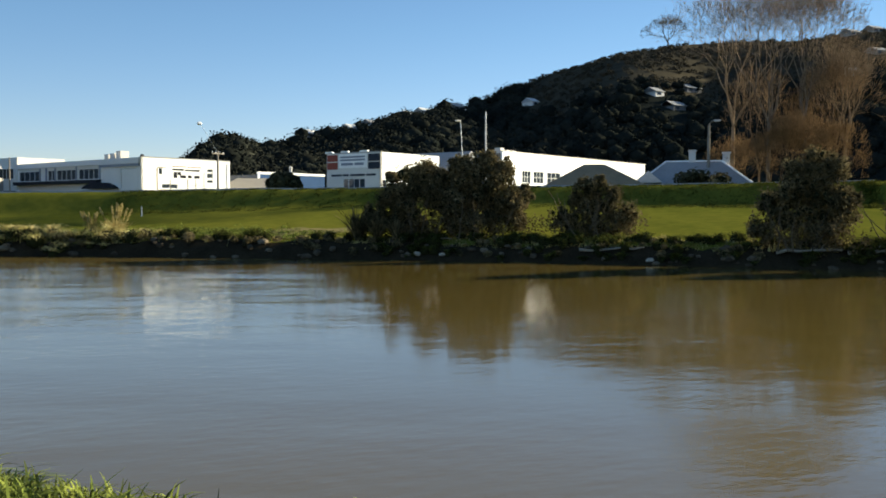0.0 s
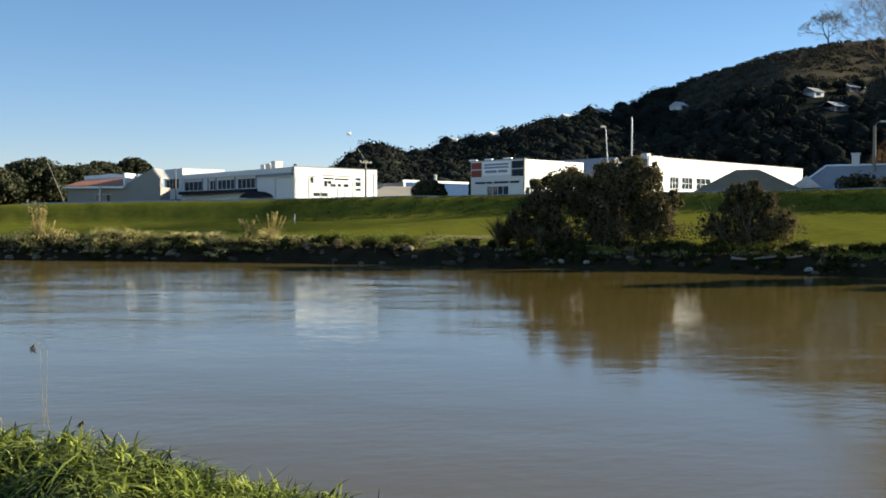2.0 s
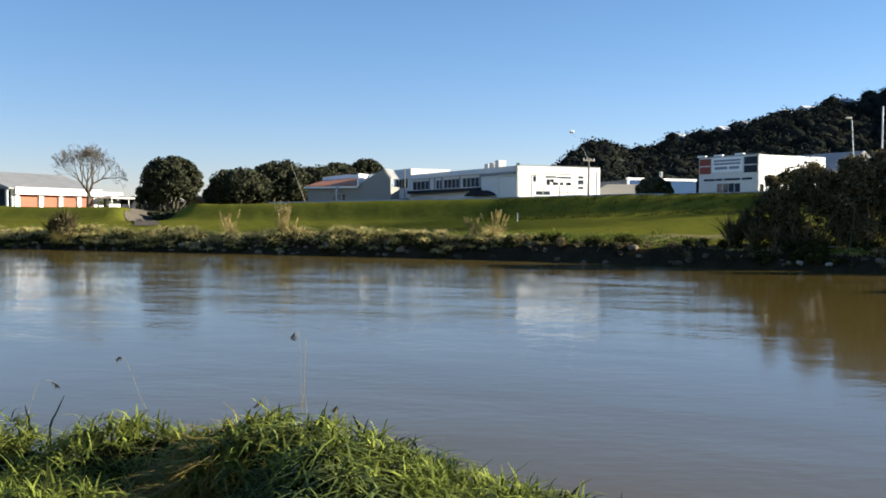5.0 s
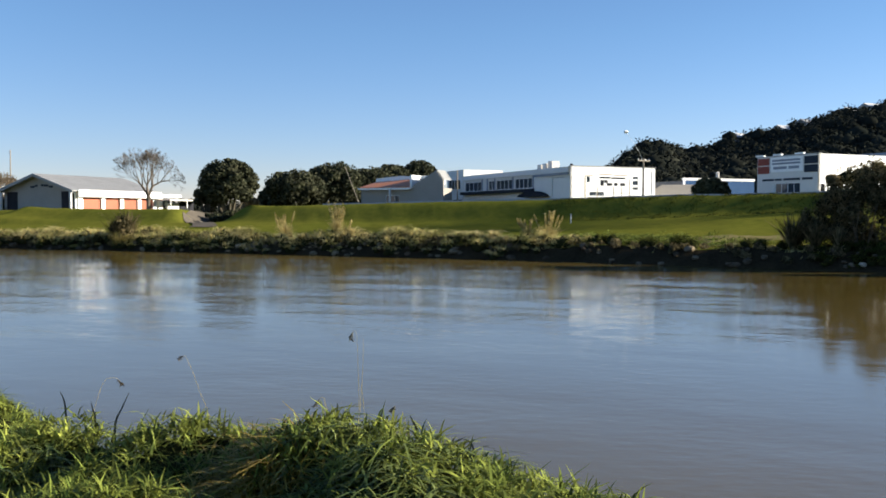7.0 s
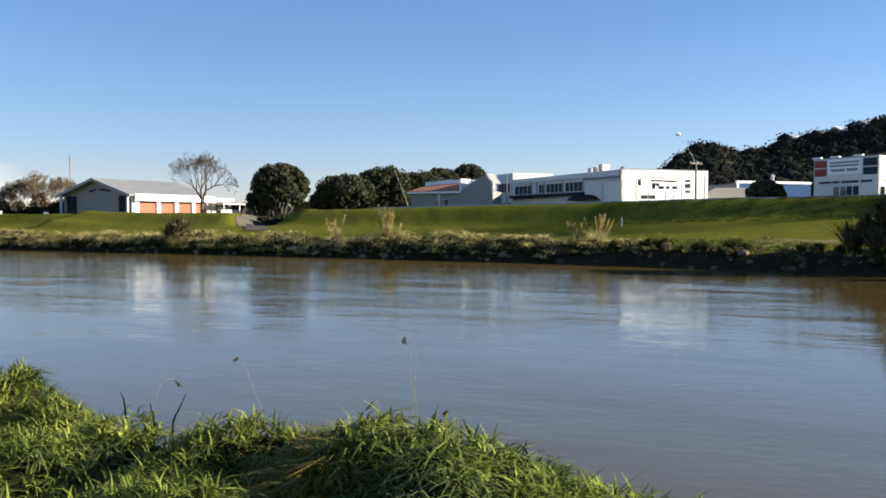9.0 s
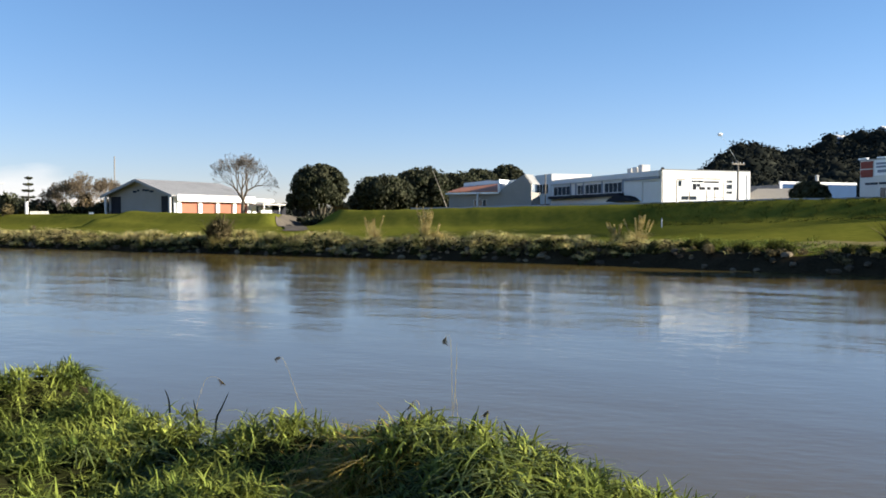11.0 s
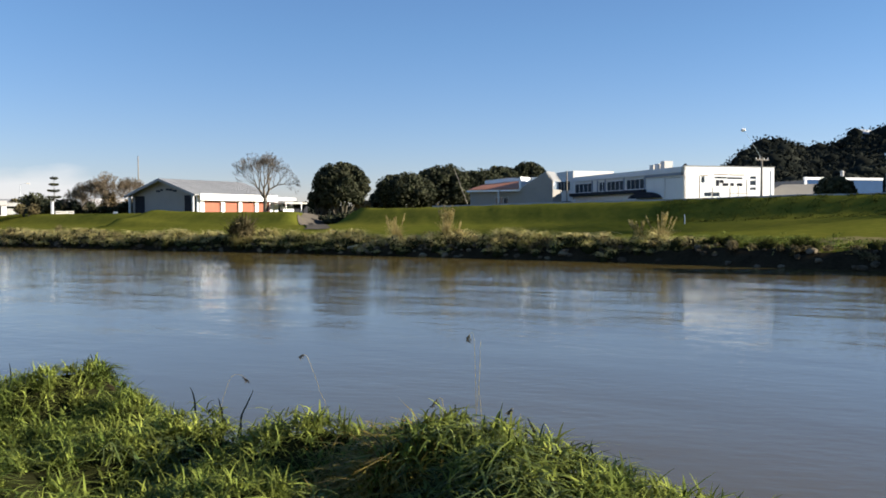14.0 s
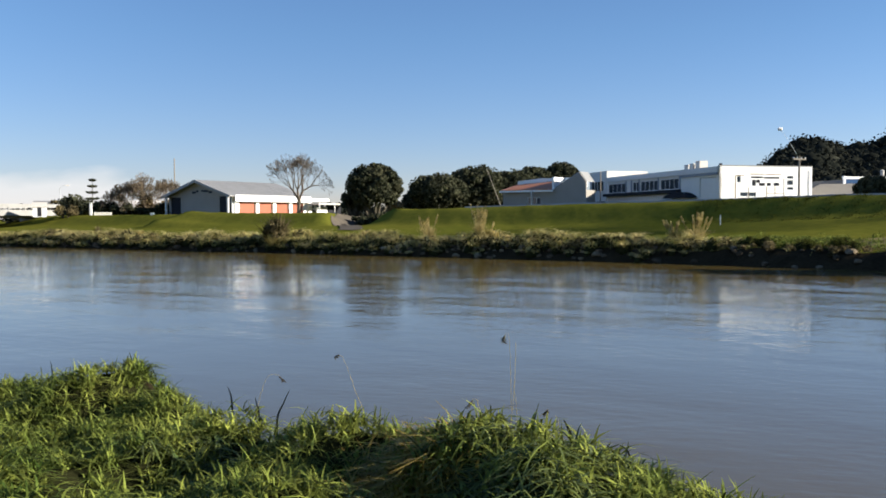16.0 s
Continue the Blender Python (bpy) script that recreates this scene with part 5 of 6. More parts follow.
flax(25.9, 48.9, 2.3, 130, 51, "dark flax clump with pale leaf tips by the bush", wide=0.045, spread=0.9)
flax(26.6, 47.6, 1.9, 120, 50, "broad dark flax clump beside the bush", wide=0.045, spread=1.0)
flax(*spot(31.6, 1.4), 1.5, 60, 52, "dark flax clump under the bush")
flax(*spot(-24.4, 1.2), 2.9, 260, 53, "tall dark upright flax clump on the bank", wide=0.06, spread=0.75)
flax(*spot(-25.3, 1.0), 2.2, 160, 49, "dark flax clump hanging over the water", wide=0.06, spread=0.95)
flax(*spot(-24.5, 0.5), 1.5, 200, 54, "low flax clump hanging to the water", M_RANK, wide=0.05, spread=1.15)
flax(*spot(12.6, 3.6), 1.3, 320, 55, "clump of toetoe grass with pale plumes", M_STRAW, heads=12, wide=0.016, spread=1.1)
flax(*spot(11.4, 3.0), 0.9, 200, 56, "clump of dry toetoe grass with few plumes", M_RANK, heads=7, wide=0.016, spread=1.1)
flax(*spot(-4.2, 2.6), 1.7, 240, 57, "tall straw coloured toetoe clump", M_STRAW, heads=14, wide=0.013, spread=0.55)
flax(*spot(-3.2, 2.2), 1.2, 320, 58, "straw tipped toetoe clump", M_RANK, heads=3, wide=0.016, spread=1.1)
flax(*spot(-9.2, 2.8), 1.3, 260, 59, "thin toetoe clump with upright plumes", M_STRAW, heads=8, wide=0.016, spread=1.1)
flax(-47.8, 95.6, 1.5, 120, 48, "dark flax clump on the bank", wide=0.06, spread=0.95)
flax(-42.6, 95.6, 1.3, 90, 60, "small dark flax clump on the berm")


FLAX_BODY = at_bank(-24.7, 1.3)


# brown shrubs and distant greenery beyond the hall
def shrubbery(x, y, w, top, seed, mat, label, size=0.3, n=14, name="shrub"):
    rng = np.random.default_rng(seed)
    z = on_land(x, y)
    blobs = [(rng.uniform(-w, w), rng.uniform(-1, 1), rng.uniform(0.6, max(0.8, (top - z) * 0.75)), (top - z) * rng.uniform(0.22, 0.34)) for _ in range(n)]
    return leafy_tree(name, label, (x, y, z), blobs, seed, mat, 0.15, per=150, size=size, core=0.55, category="shrub", group="shrubs beyond the hall", shell=0.3)


for x, y, top, w, seed in ((-62.0, 160.5, 8.6, 8.0, 71), (-65.6, 161.0, 7.6, 7.0, 72), (-58.6, 161.5, 7.6, 6.0, 78), (-68.6, 162.0, 5.8, 6.0, 79)):
    bare_tree("bare_shrub", "pale brown twiggy winter shrub beyond the hall", (x, y, 3.1), top, w, seed, levels=7, r0=0.13, bole=0.02, spread=30, bark=M_TWIGDULL, twig=M_TWIGDULL, min_r=0.03, group="shrubs beyond the hall")
shrubbery(-61.5, 162.5, 3.4, 8.6, 70, M_LEAFBROWN, "broad brown winter shrub", size=0.2, n=18)
shrubbery(-70.5, 163.0, 2.0, 7.0, 73, M_LEAFDARK, "dark evergreen shrub by the hall", n=10)
shrubbery(-57.4, 158.5, 2.6, 6.0, 80, M_LEAFDARK, "dark evergreen shrub below the brown ones", n=12)
shrubbery(-61.5, 158.0, 1.8, 5.2, 81, M_LEAFDARK, "low dark evergreen shrub", n=9)
shrubbery(-66.5, 160.0, 1.6, 6.6, 82, M_LEAFDARK, "dark evergreen shrub beside the pillar", n=9)
shrubbery(-72.5, 160.0, 2.4, 6.4, 83, M_LEAFDARK, "dark evergreen shrub along the road", n=11)
shrubbery(-78.0, 165.0, 1.2, 8.2, 84, M_LEAFDARK, "tall narrow dark shrub along the road", n=8)
shrubbery(-70.0, 145.0, 1.6, 5.6, 85, M_LEAFBUSH, "olive shrub beside the white shed", size=0.2, n=9)
# dark shrubs added to fill the wedge of shade beside the path
for x, y, w, top, seed in ((-16.1, 116.2, 0.6, 2.9, 86), (-15.7, 119.2, 0.8, 3.35, 87), (-15.1, 122.3, 0.9, 3.8, 88), (-14.1, 125.4, 1.0, 4.1, 89), (-17.4, 123.4, 0.8, 3.3, 90)):
    shrubbery(x, y, w, top, seed, M_LEAFDARK, "low dark shrub standing in for the shade beneath the evergreen tree", size=0.16, n=9)["group"] = "ground cover by the path"
shrubbery(-58.6, 166.0, 2.2, 9.4, 74, M_LEAFDARK, "dark evergreen shrub behind the hall", n=12)
shrubbery(-83.0, 176.0, 2.0, 7.4, 75, M_LEAFDARK, "dark evergreen shrub by the road", n=10)
shrubbery(-87.5, 178.0, 1.6, 7.2, 76, M_LEAFBUSH, "olive shrub by the road", n=9)
shrubbery(-15.2, 153.0, 1.0, 6.2, 77, M_LEAFBROWN, "pale twiggy shrub between the trees", n=8)


def norfolk_pine(x, y, top, seed):
    rng = np.random.default_rng(seed)
    z = on_land(x, y)
    t = thing("norfolk_pine", pose(x, y, z), "tall tiered pine standing beyond the shrubs", "tree")
    h = top - z
    part("trunk", fast_mesh("trunk", *tubes([(0, 0, 0, 0, 0, h, 0.22, 0.04)], 8), M_BARK), None, t)
    c, r = [], []
    for k in range(5):
        zz, w = h * (0.42 + 0.13 * k), 1.5 - 0.24 * k
        for i in range(7):
            a = i * 0.9 + k
            for f in (0.4, 0.8, 1.1):
                c.append((w * f * math.cos(a), w * f * math.sin(a), zz + 0.12 * f))
                r.append(0.36)
    part("crown", fast_mesh("crown", *leaves(rng, c, r, 14, 0.22, squash=0.5), M_LEAFDARK), None, t)
    return t


norfolk_pine(-94.8, 210.0, 13.2, 81)
shrubbery(*FLAX_BODY, 0.45, on_land(*FLAX_BODY) + 2.5, 94, M_LEAFBUSH, "bushy dark shrub among the flax leaves", size=0.09, n=12)["group"] = "shrubs on the far bank"


def far_trees():
    rng = np.random.default_rng(9)
    az = np.concatenate([rng.uniform(-60, -15, 170), rng.uniform(-15, 14, 140)])
    d = rng.uniform(250, 420, len(az))
    r = rng.uniform(2.0, 3.4, len(az))
    c = np.stack([d * np.sin(np.radians(az)), d * np.cos(np.radians(az)), 3.2 + r * rng.uniform(0.3, 1.1, len(az))], 1)
    lv, lf = leaves(rng, c, r, 90, 0.7, squash=0.9)
    tagged(new("distant_trees", fast_mesh("distant_trees", lv, lf, M_LEAFHILL)), "low line of distant trees beyond the river flats", "trees", kind="stuff")


far_trees()


# ---- poles, lamps and the bridge ----
def pole(name, label, x, y, z0, z1, r0, r1, mat, category="pole", lean=(0, 0), arms=()):
    t = thing(name, pose(x, y, z0), label, category)
    h = z1 - z0
    part("pole", fast_mesh("pole", *tubes([(0, 0, -0.3, lean[0], lean[1], h, r0, r1)], 10), mat), None, t)
    for z, half, yaw in arms:
        arm = part("crossarm", boxed(-half, half, -0.07, 0.07, -0.08, 0.08), M_WOODPOLE, t, m=pose(lean[0] * z / h, lean[1] * z / h - 0.05, z, 0, 0, yaw))
        for k in (-0.9, -0.35, 0.35, 0.9):
            part("insulator", fast_mesh("insulator", *tubes([(half * k, 0, 0.085, half * k, 0, 0.3, 0.05, 0.04)], 6), M_WHITE), None, arm)
    return t


lamp_pole = pole("power_pole", "grey timber power pole with a crossarm and a high lamp arm", 41.1, 118.0, 3.2, 10.9, 0.17, 0.12, M_WOODPOLE, arms=((7.3, 1.2, 30),))
lamp_arm = part("lamp_arm", fast_mesh("lamp_arm", *tubes([(0, 0, 7.4, -1.2, 0.3, 9.6, 0.022, 0.018), (-1.2, 0.3, 9.6, -2.2, 0.6, 11.2, 0.018, 0.016)], 6), M_STEEL), None, lamp_pole, "thin bent lamp arm")
part("lamp_head", boxed(-2.6, -2.0, 0.35, 0.8, 11.1, 11.5, bevel=0.12), M_WHITE, lamp_arm, "pale oval lamp head")
pole("mast", "tall slim white mast among the buildings", 71.1, 97.2, 3.3, 16.2, 0.13, 0.09, M_STEEL)
pole("aerial_mast", "thin grey aerial mast beyond the hall", -63.7, 179.4, 3.2, 15.6, 0.14, 0.1, M_WOODPOLE)
pole("flag_pole", "pale leaning pole by the evergreen trees", 3.3, 140.3, 3.2, 10.7, 0.08, 0.05, M_WOODPOLE, lean=(-2.9, 0))
pole("marker_post", "short pale marker post on the stopbank", 21.8, 83.2, on_land(21.8, 83.2), on_land(21.8, 83.2) + 0.9, 0.045, 0.045, M_STEEL)
pole("power_pole", "timber power pole beside the low shop", 18.6, 143.2, 3.2, 10.4, 0.12, 0.09, M_WOODPOLE)


def street_lamp(x, y, z0, z1, reach, yaw, lean=0.0, mat=None, r=0.1):
    t = thing("street_lamp", pose(x, y, z0, 0, 0, yaw), "grey street lamp with a curved arm", "street lamp")
    h = z1 - z0
    part("pole", fast_mesh("pole", *tubes([(0, 0, -0.3, lean, 0, h - 0.5, r, r * 0.7)], 8), mat or M_STEEL), None, t)
    part("arm", fast_mesh("arm", *tubes([(lean, 0, h - 0.5, lean + reach * 0.4, 0, h - 0.1, 0.06, 0.05), (lean + reach * 0.4, 0, h - 0.1, lean + reach, 0, h, 0.05, 0.04)], 8), mat or M_STEEL), None, t)
    part("lamp_head", boxed(lean + reach - 0.15, lean + reach + 0.65, -0.16, 0.16, h - 0.12, h + 0.1, bevel=0.05), M_PALEROOF, t)
    return t


street_lamp(68.9, 98.8, 3.3, 14.9, 0.2, 180, lean=0.8, r=0.08)
street_lamp(-98.0, 200.0, 3.2, 11.0, 1.4, 30)
street_lamp(86.2, 72.1, 3.6, 13.8, 0.7, -50, mat=M_WOODPOLE, r=0.22)


def bridge():
    a, b = Vector((-79.0, 155.0, 0)), Vector((-118.0, 84.0, 0))
    d = b - a
    t = thing("road_bridge", Matrix.Translation(a) @ pose(0, 0, 0, 0, 0, math.degrees(math.atan2(d.y, d.x))), "pale concrete road bridge over the river", "bridge")
    L = d.length
    part("deck", boxed(0, L, -4.45, 4.55, 4.35, 4.75), M_CONCRETE, t)
    for y in (-4.9, 4.6):
        part("parapet", boxed(0, L, y, y + 0.3, 5.12, 5.75), M_CONCRETE, t, "pale concrete rail")
        for k in range(int(L // 3)):
            part("rail_post", boxed(0.5 + 3 * k, 0.75 + 3 * k, y + 0.02, y + 0.28, 4.752, 5.12), M_CONCRETE, t)
        part("edge_beam", boxed(0, L, y - 0.12, y + 0.42, 3.75, 4.75), M_CONCRETE, t)
    for y in (-2.5, 0, 2.5):
        part("girder", boxed(0, L, y - 0.3, y + 0.3, 3.3, 4.346), M_CONCRETE, t)
    for x in (18, 36, 54, 72):
        part("pier", boxed(x, x + 1.0, -4, 4, -1.2, 3.3, bevel=0.1), M_CONCRETE, t)
    part("abutment", boxed(-1.5, 1.2, -5.2, 5.2, 0.5, 3.59), M_CONCRETE, t)
    return t


bridge()
for x, y, w, lab, roof in ((-107.0, 205.0, 9, "small white house beyond the bridge", M_GREYROOF), (-86.0, 205.0, 10, "white house among the shrubs", M_PALEROOF)):
    gabled("cottage", lab, turned(x, y, 3.2, 20), w, 7, 2.7, 4.4, M_WHITE, roof)


def ramp_path():
    """The sealed path that climbs through the cut in the stopbank."""
    vs, fs = [], []
    line = [(-32.6, 21.5), (-34.8, 25.0), (-38.8, 29.5), (-43.4, 34.0), (-46.4, 39.0), (-50.6, 46.0), (-56.0, 53.0)]
    fine = smooth_line(line, 6)
    for i, (s, n) in enumerate(fine):
        for k, off in enumerate((-1.7, -0.6, 0.6, 1.7)):
            x, y = at_bank(s + off, n)
            vs.append((x, y, on_land(x, y) + 0.07))
    for i in range(len(fine) - 1):
        for k in range(3):
            a = i * 4 + k
            fs.append((a, a + 1, a + 5, a + 4))
    me = fast_mesh("path", np.array(vs), fs, M_ASPHALT, smooth=True)
    return tagged(new("path", me), "grey sealed path through a cut in the stopbank", "path", kind="structure")


ramp_path()


def crest_kerb():
    """A low pale kerb along the top of the stopbank, before the buildings."""
    vs, fs = [], []
    for i, s in enumerate(np.arange(-26, 62, 1.0)):
        for n, up in ((36.2, -0.2), (36.2, 0.16), (36.4, 0.16), (36.4, -0.2)):
            x, y = at_bank(s, n)
            mx, my = at_bank(s, 36.3)
            vs.append((x, y, on_land(mx, my) + up))
        if i:
            a = 4 * (i - 1)
            fs += [(a + k, a + k + 1, a + k + 5, a + k + 4) for k in range(3)]
    return tagged(new("kerb", fast_mesh("kerb", np.array(vs), fs, M_CONCRETE)), "low pale concrete kerb along the top of the stopbank", "kerb", kind="structure")


crest_kerb()


# ---- rocks along the far water's edge ----
def rock_mesh(seed):
    rng = np.random.default_rng(seed)
    bm = bmesh.new()
    bmesh.ops.create_icosphere(bm, subdivisions=2, radius=1)
    for v in bm.verts:
        v.co *= 1 + 0.35 * noise.noise(v.co * 1.3 + Vector((seed * 3.1, 0, 0))) + 0.12 * noise.noise(v.co * 3.5)
    for _ in range(7):
        w = Vector(unit(rng.normal(size=3)))
        for v in bm.verts:
            k = v.co.dot(w) - 0.72
            if k > 0:
                v.co -= w * k
    me = bpy.data.meshes.new("rock")
    bm.to_mesh(me)
    bm.free()
    me.materials.append(M_ROCK)
    return me


ROCKS = [rock_mesh(i) for i in range(6)]
rng = np.random.default_rng(5)


def rock(s, n, size, pale=False, label="grey rounded rock at the water's edge"):
    x, y = at_bank(s, n)
    ob = new("rock", ROCKS[int(rng.integers(6))])
    if pale:
        ob.data = ob.data.copy()
        ob.data.materials[0] = M_PALEROCK
    z = max(on_land(x, y), -0.15)
    ob.matrix_world = pose(x, y, z + size * 0.15, 0, 0, rng.uniform(0, 360)) @ Matrix.Diagonal((size * rng.uniform(0.8, 1.4), size * rng.uniform(0.8, 1.2), size * rng.uniform(0.5, 0.75), 1))
    return tagged(ob, label, "rock", "rocks along the far bank")


for i in range(170):
    s = rng.uniform(-70, 58)
    rock(s, rng.uniform(0.0, 1.3) ** 1.2, rng.uniform(0.14, 0.36) * (0.8 if 28 < s < 60 else 1.0))
for i in range(64):
    s = -26 + 33 * rng.random() ** 0.7
    rock(s, rng.uniform(0.1, 1.3), 0.14 + 0.24 * rng.random() ** 2, True, "washed brown stone set in the bank")
for s, n in ((33.0, 0.3), (34.6, 0.35), (46.5, 0.2)):
    rock(s, n, 0.27, True, "pale washed rock at the water's edge").data.materials[0] = M_BRIGHTROCK


# ---- grass ----
def blades(rng, x, y, z, length, width, droop, lean, segs=3, way=None):
    """Curved tapering blades from arrays of feet and sizes: verts and quads."""
    n = len(x)
    a = rng.uniform(0, 2 * math.pi, n) if way is None else way + rng.normal(size=n) * 1.3
    d = np.stack([np.cos(a), np.sin(a), np.zeros(n)], 1)
    side = unit(np.stack([-d[:, 1], d[:, 0], np.zeros(n)], 1) + rng.normal(size=(n, 3)) * 0.15)
    rows = []
    for k in range(segs + 1):
        u = k / segs
        out = length * (lean * u + droop * u * u)
        up = length * (u * (1 - 0.25 * lean) - droop * 0.75 * u ** 2.2)
        c = np.stack([x, y, z], 1) + d * out[:, None] + np.stack([np.zeros(n), np.zeros(n), up], 1)
        w = (width * (1 - u) ** 0.7 + 0.0008)[:, None]
        rows += [c - side * w, c + side * w]
    verts = np.stack(rows, 1).reshape(-1, 3)
    b = (np.arange(n) * 2 * (segs + 1))[:, None]
    quads = np.concatenate([np.stack([b[:, 0] + 2 * k, b[:, 0] + 2 * k + 1, b[:, 0] + 2 * k + 3, b[:, 0] + 2 * k + 2], 1) for k in range(segs)])
    return verts, quads


def near_grass():
    rng = np.random.default_rng(3)
    n = 6800
    tx, ty = rng.uniform(-8.5, 4.5, n), rng.uniform(1.2, 10.5, n)
    _, m = near_height(tx, ty)
    keep = (m < 1.2) & (m > -5.5) & (ty > 1.6 + 0.1 * np.abs(tx))
    tx, ty, m = tx[keep], ty[keep], m[keep]
    bed = np.sin(tx * 2.7 + ty) * np.sin(ty * 2.3 - tx) + 0.5 * np.sin(tx * 6.1 - 1) * np.sin(ty * 5.3)
    tuft = np.sin(tx * 16.3 + 2.1 * np.sin(ty * 7.7)) * np.sin(ty * 14.9 + 1.7 * np.sin(tx * 8.3))      # gaps between the tufts
    whole = (tuft > -0.62) & ((np.hypot(tx, ty) > 3.3) | (rng.random(len(tx)) < 0.35))
    tx, ty, bed, tuft = tx[whole], ty[whole], bed[whole], tuft[whole]
    tall = np.maximum(0.15 + 0.16 * rng.random(len(tx)) ** 1.4 + 0.12 * bed + 0.05 * tuft, 0.05)
    per = 40
    k = np.repeat(np.arange(len(tx)), per)
    x, y = tx[k] + rng.normal(size=len(k)) * 0.036, ty[k] + rng.normal(size=len(k)) * 0.036
    z = land_height(x, y) + tall[k] * rng.uniform(-0.05, 0.45, len(k))        # blades leave their stems at all heights
    v, q = blades(rng, x, y, z, rng.uniform(0.06, 0.155, len(k)), 0.0042 + 0.004 * rng.random(len(k)), rng.uniform(0.1, 1.5, len(k)), rng.uniform(0.0, 0.9, len(k)), 3)
    tagged(new("bank_grass", fast_mesh("bank_grass", v, q, M_BLADE)), "long rank green grass on the near bank", "grass", kind="stuff")


near_grass()


def path_side_grass():
    """Shorter grass where one stands on the near bank."""
    rng = np.random.default_rng(13)
    n = 2600
    tx, ty = rng.uniform(-7.5, 5.5, n), rng.uniform(-4.5, 2.0, n)
    _, m = near_height(tx, ty)
    keep = (m < 1.0) & (np.hypot(tx, ty) > 0.6)
    tx, ty = tx[keep], ty[keep]
    k = np.repeat(np.arange(len(tx)), 10)
    x, y = tx[k] + rng.normal(size=len(k)) * 0.06, ty[k] + rng.normal(size=len(k)) * 0.06
    v, q = blades(rng, x, y, land_height(x, y) - 0.02, rng.uniform(0.06, 0.2, len(k)), 0.006 + 0.005 * rng.random(len(k)), rng.uniform(0.2, 0.9, len(k)), rng.uniform(0.05, 0.6, len(k)), 2)
    tagged(new("short_grass", fast_mesh("short_grass", v, q, M_BLADE)), "shorter green grass on top of the near bank", "grass", kind="stuff")


path_side_grass()


def drooping_grass():
    """Long glossy blades that hang in mops from the mounds nearest the river's edge."""
    rng = np.random.default_rng(23)
    vs, qs, count = [], [], 0
    for cx, cy, wx, wy, n in ((0.1, 4.55, 0.36, 0.26, 46), (-1.75, 5.5, 0.22, 0.16, 16), (-0.3, 4.2, 0.2, 0.2, 14)):
        tx, ty = cx + rng.normal(size=n) * wx, cy + rng.normal(size=n) * wy
        k = np.repeat(np.arange(n), 26)
        x, y = tx[k] + rng.normal(size=len(k)) * 0.02, ty[k] + rng.normal(size=len(k)) * 0.02
        v, q = blades(rng, x, y, land_height(x, y) + rng.uniform(0.0, 0.10, len(k)), rng.uniform(0.11, 0.22, n)[k] * rng.uniform(0.6, 1.1, len(k)), 0.0045 + 0.004 * rng.random(len(k)), rng.uniform(0.6, 1.8, len(k)), rng.uniform(0.0, 0.5, len(k)), 5)
        vs.append(v)
        qs.append(q + count)
        count += len(v)
    tagged(new("drooping_grass", fast_mesh("drooping_grass", np.concatenate(vs), np.concatenate(qs), M_LONGBLADE)), "long dark green grass hanging in mops", "grass", kind="stuff")


M_LONGBLADE = material("long_glossy_blades", (0.022, 0.050, 0.008), (0.165, 0.190, 0.036), rough=0.72, scale=1.2, fine=5, bump=0.0, vary=0.6, island=True, trans=0.12)
drooping_grass()


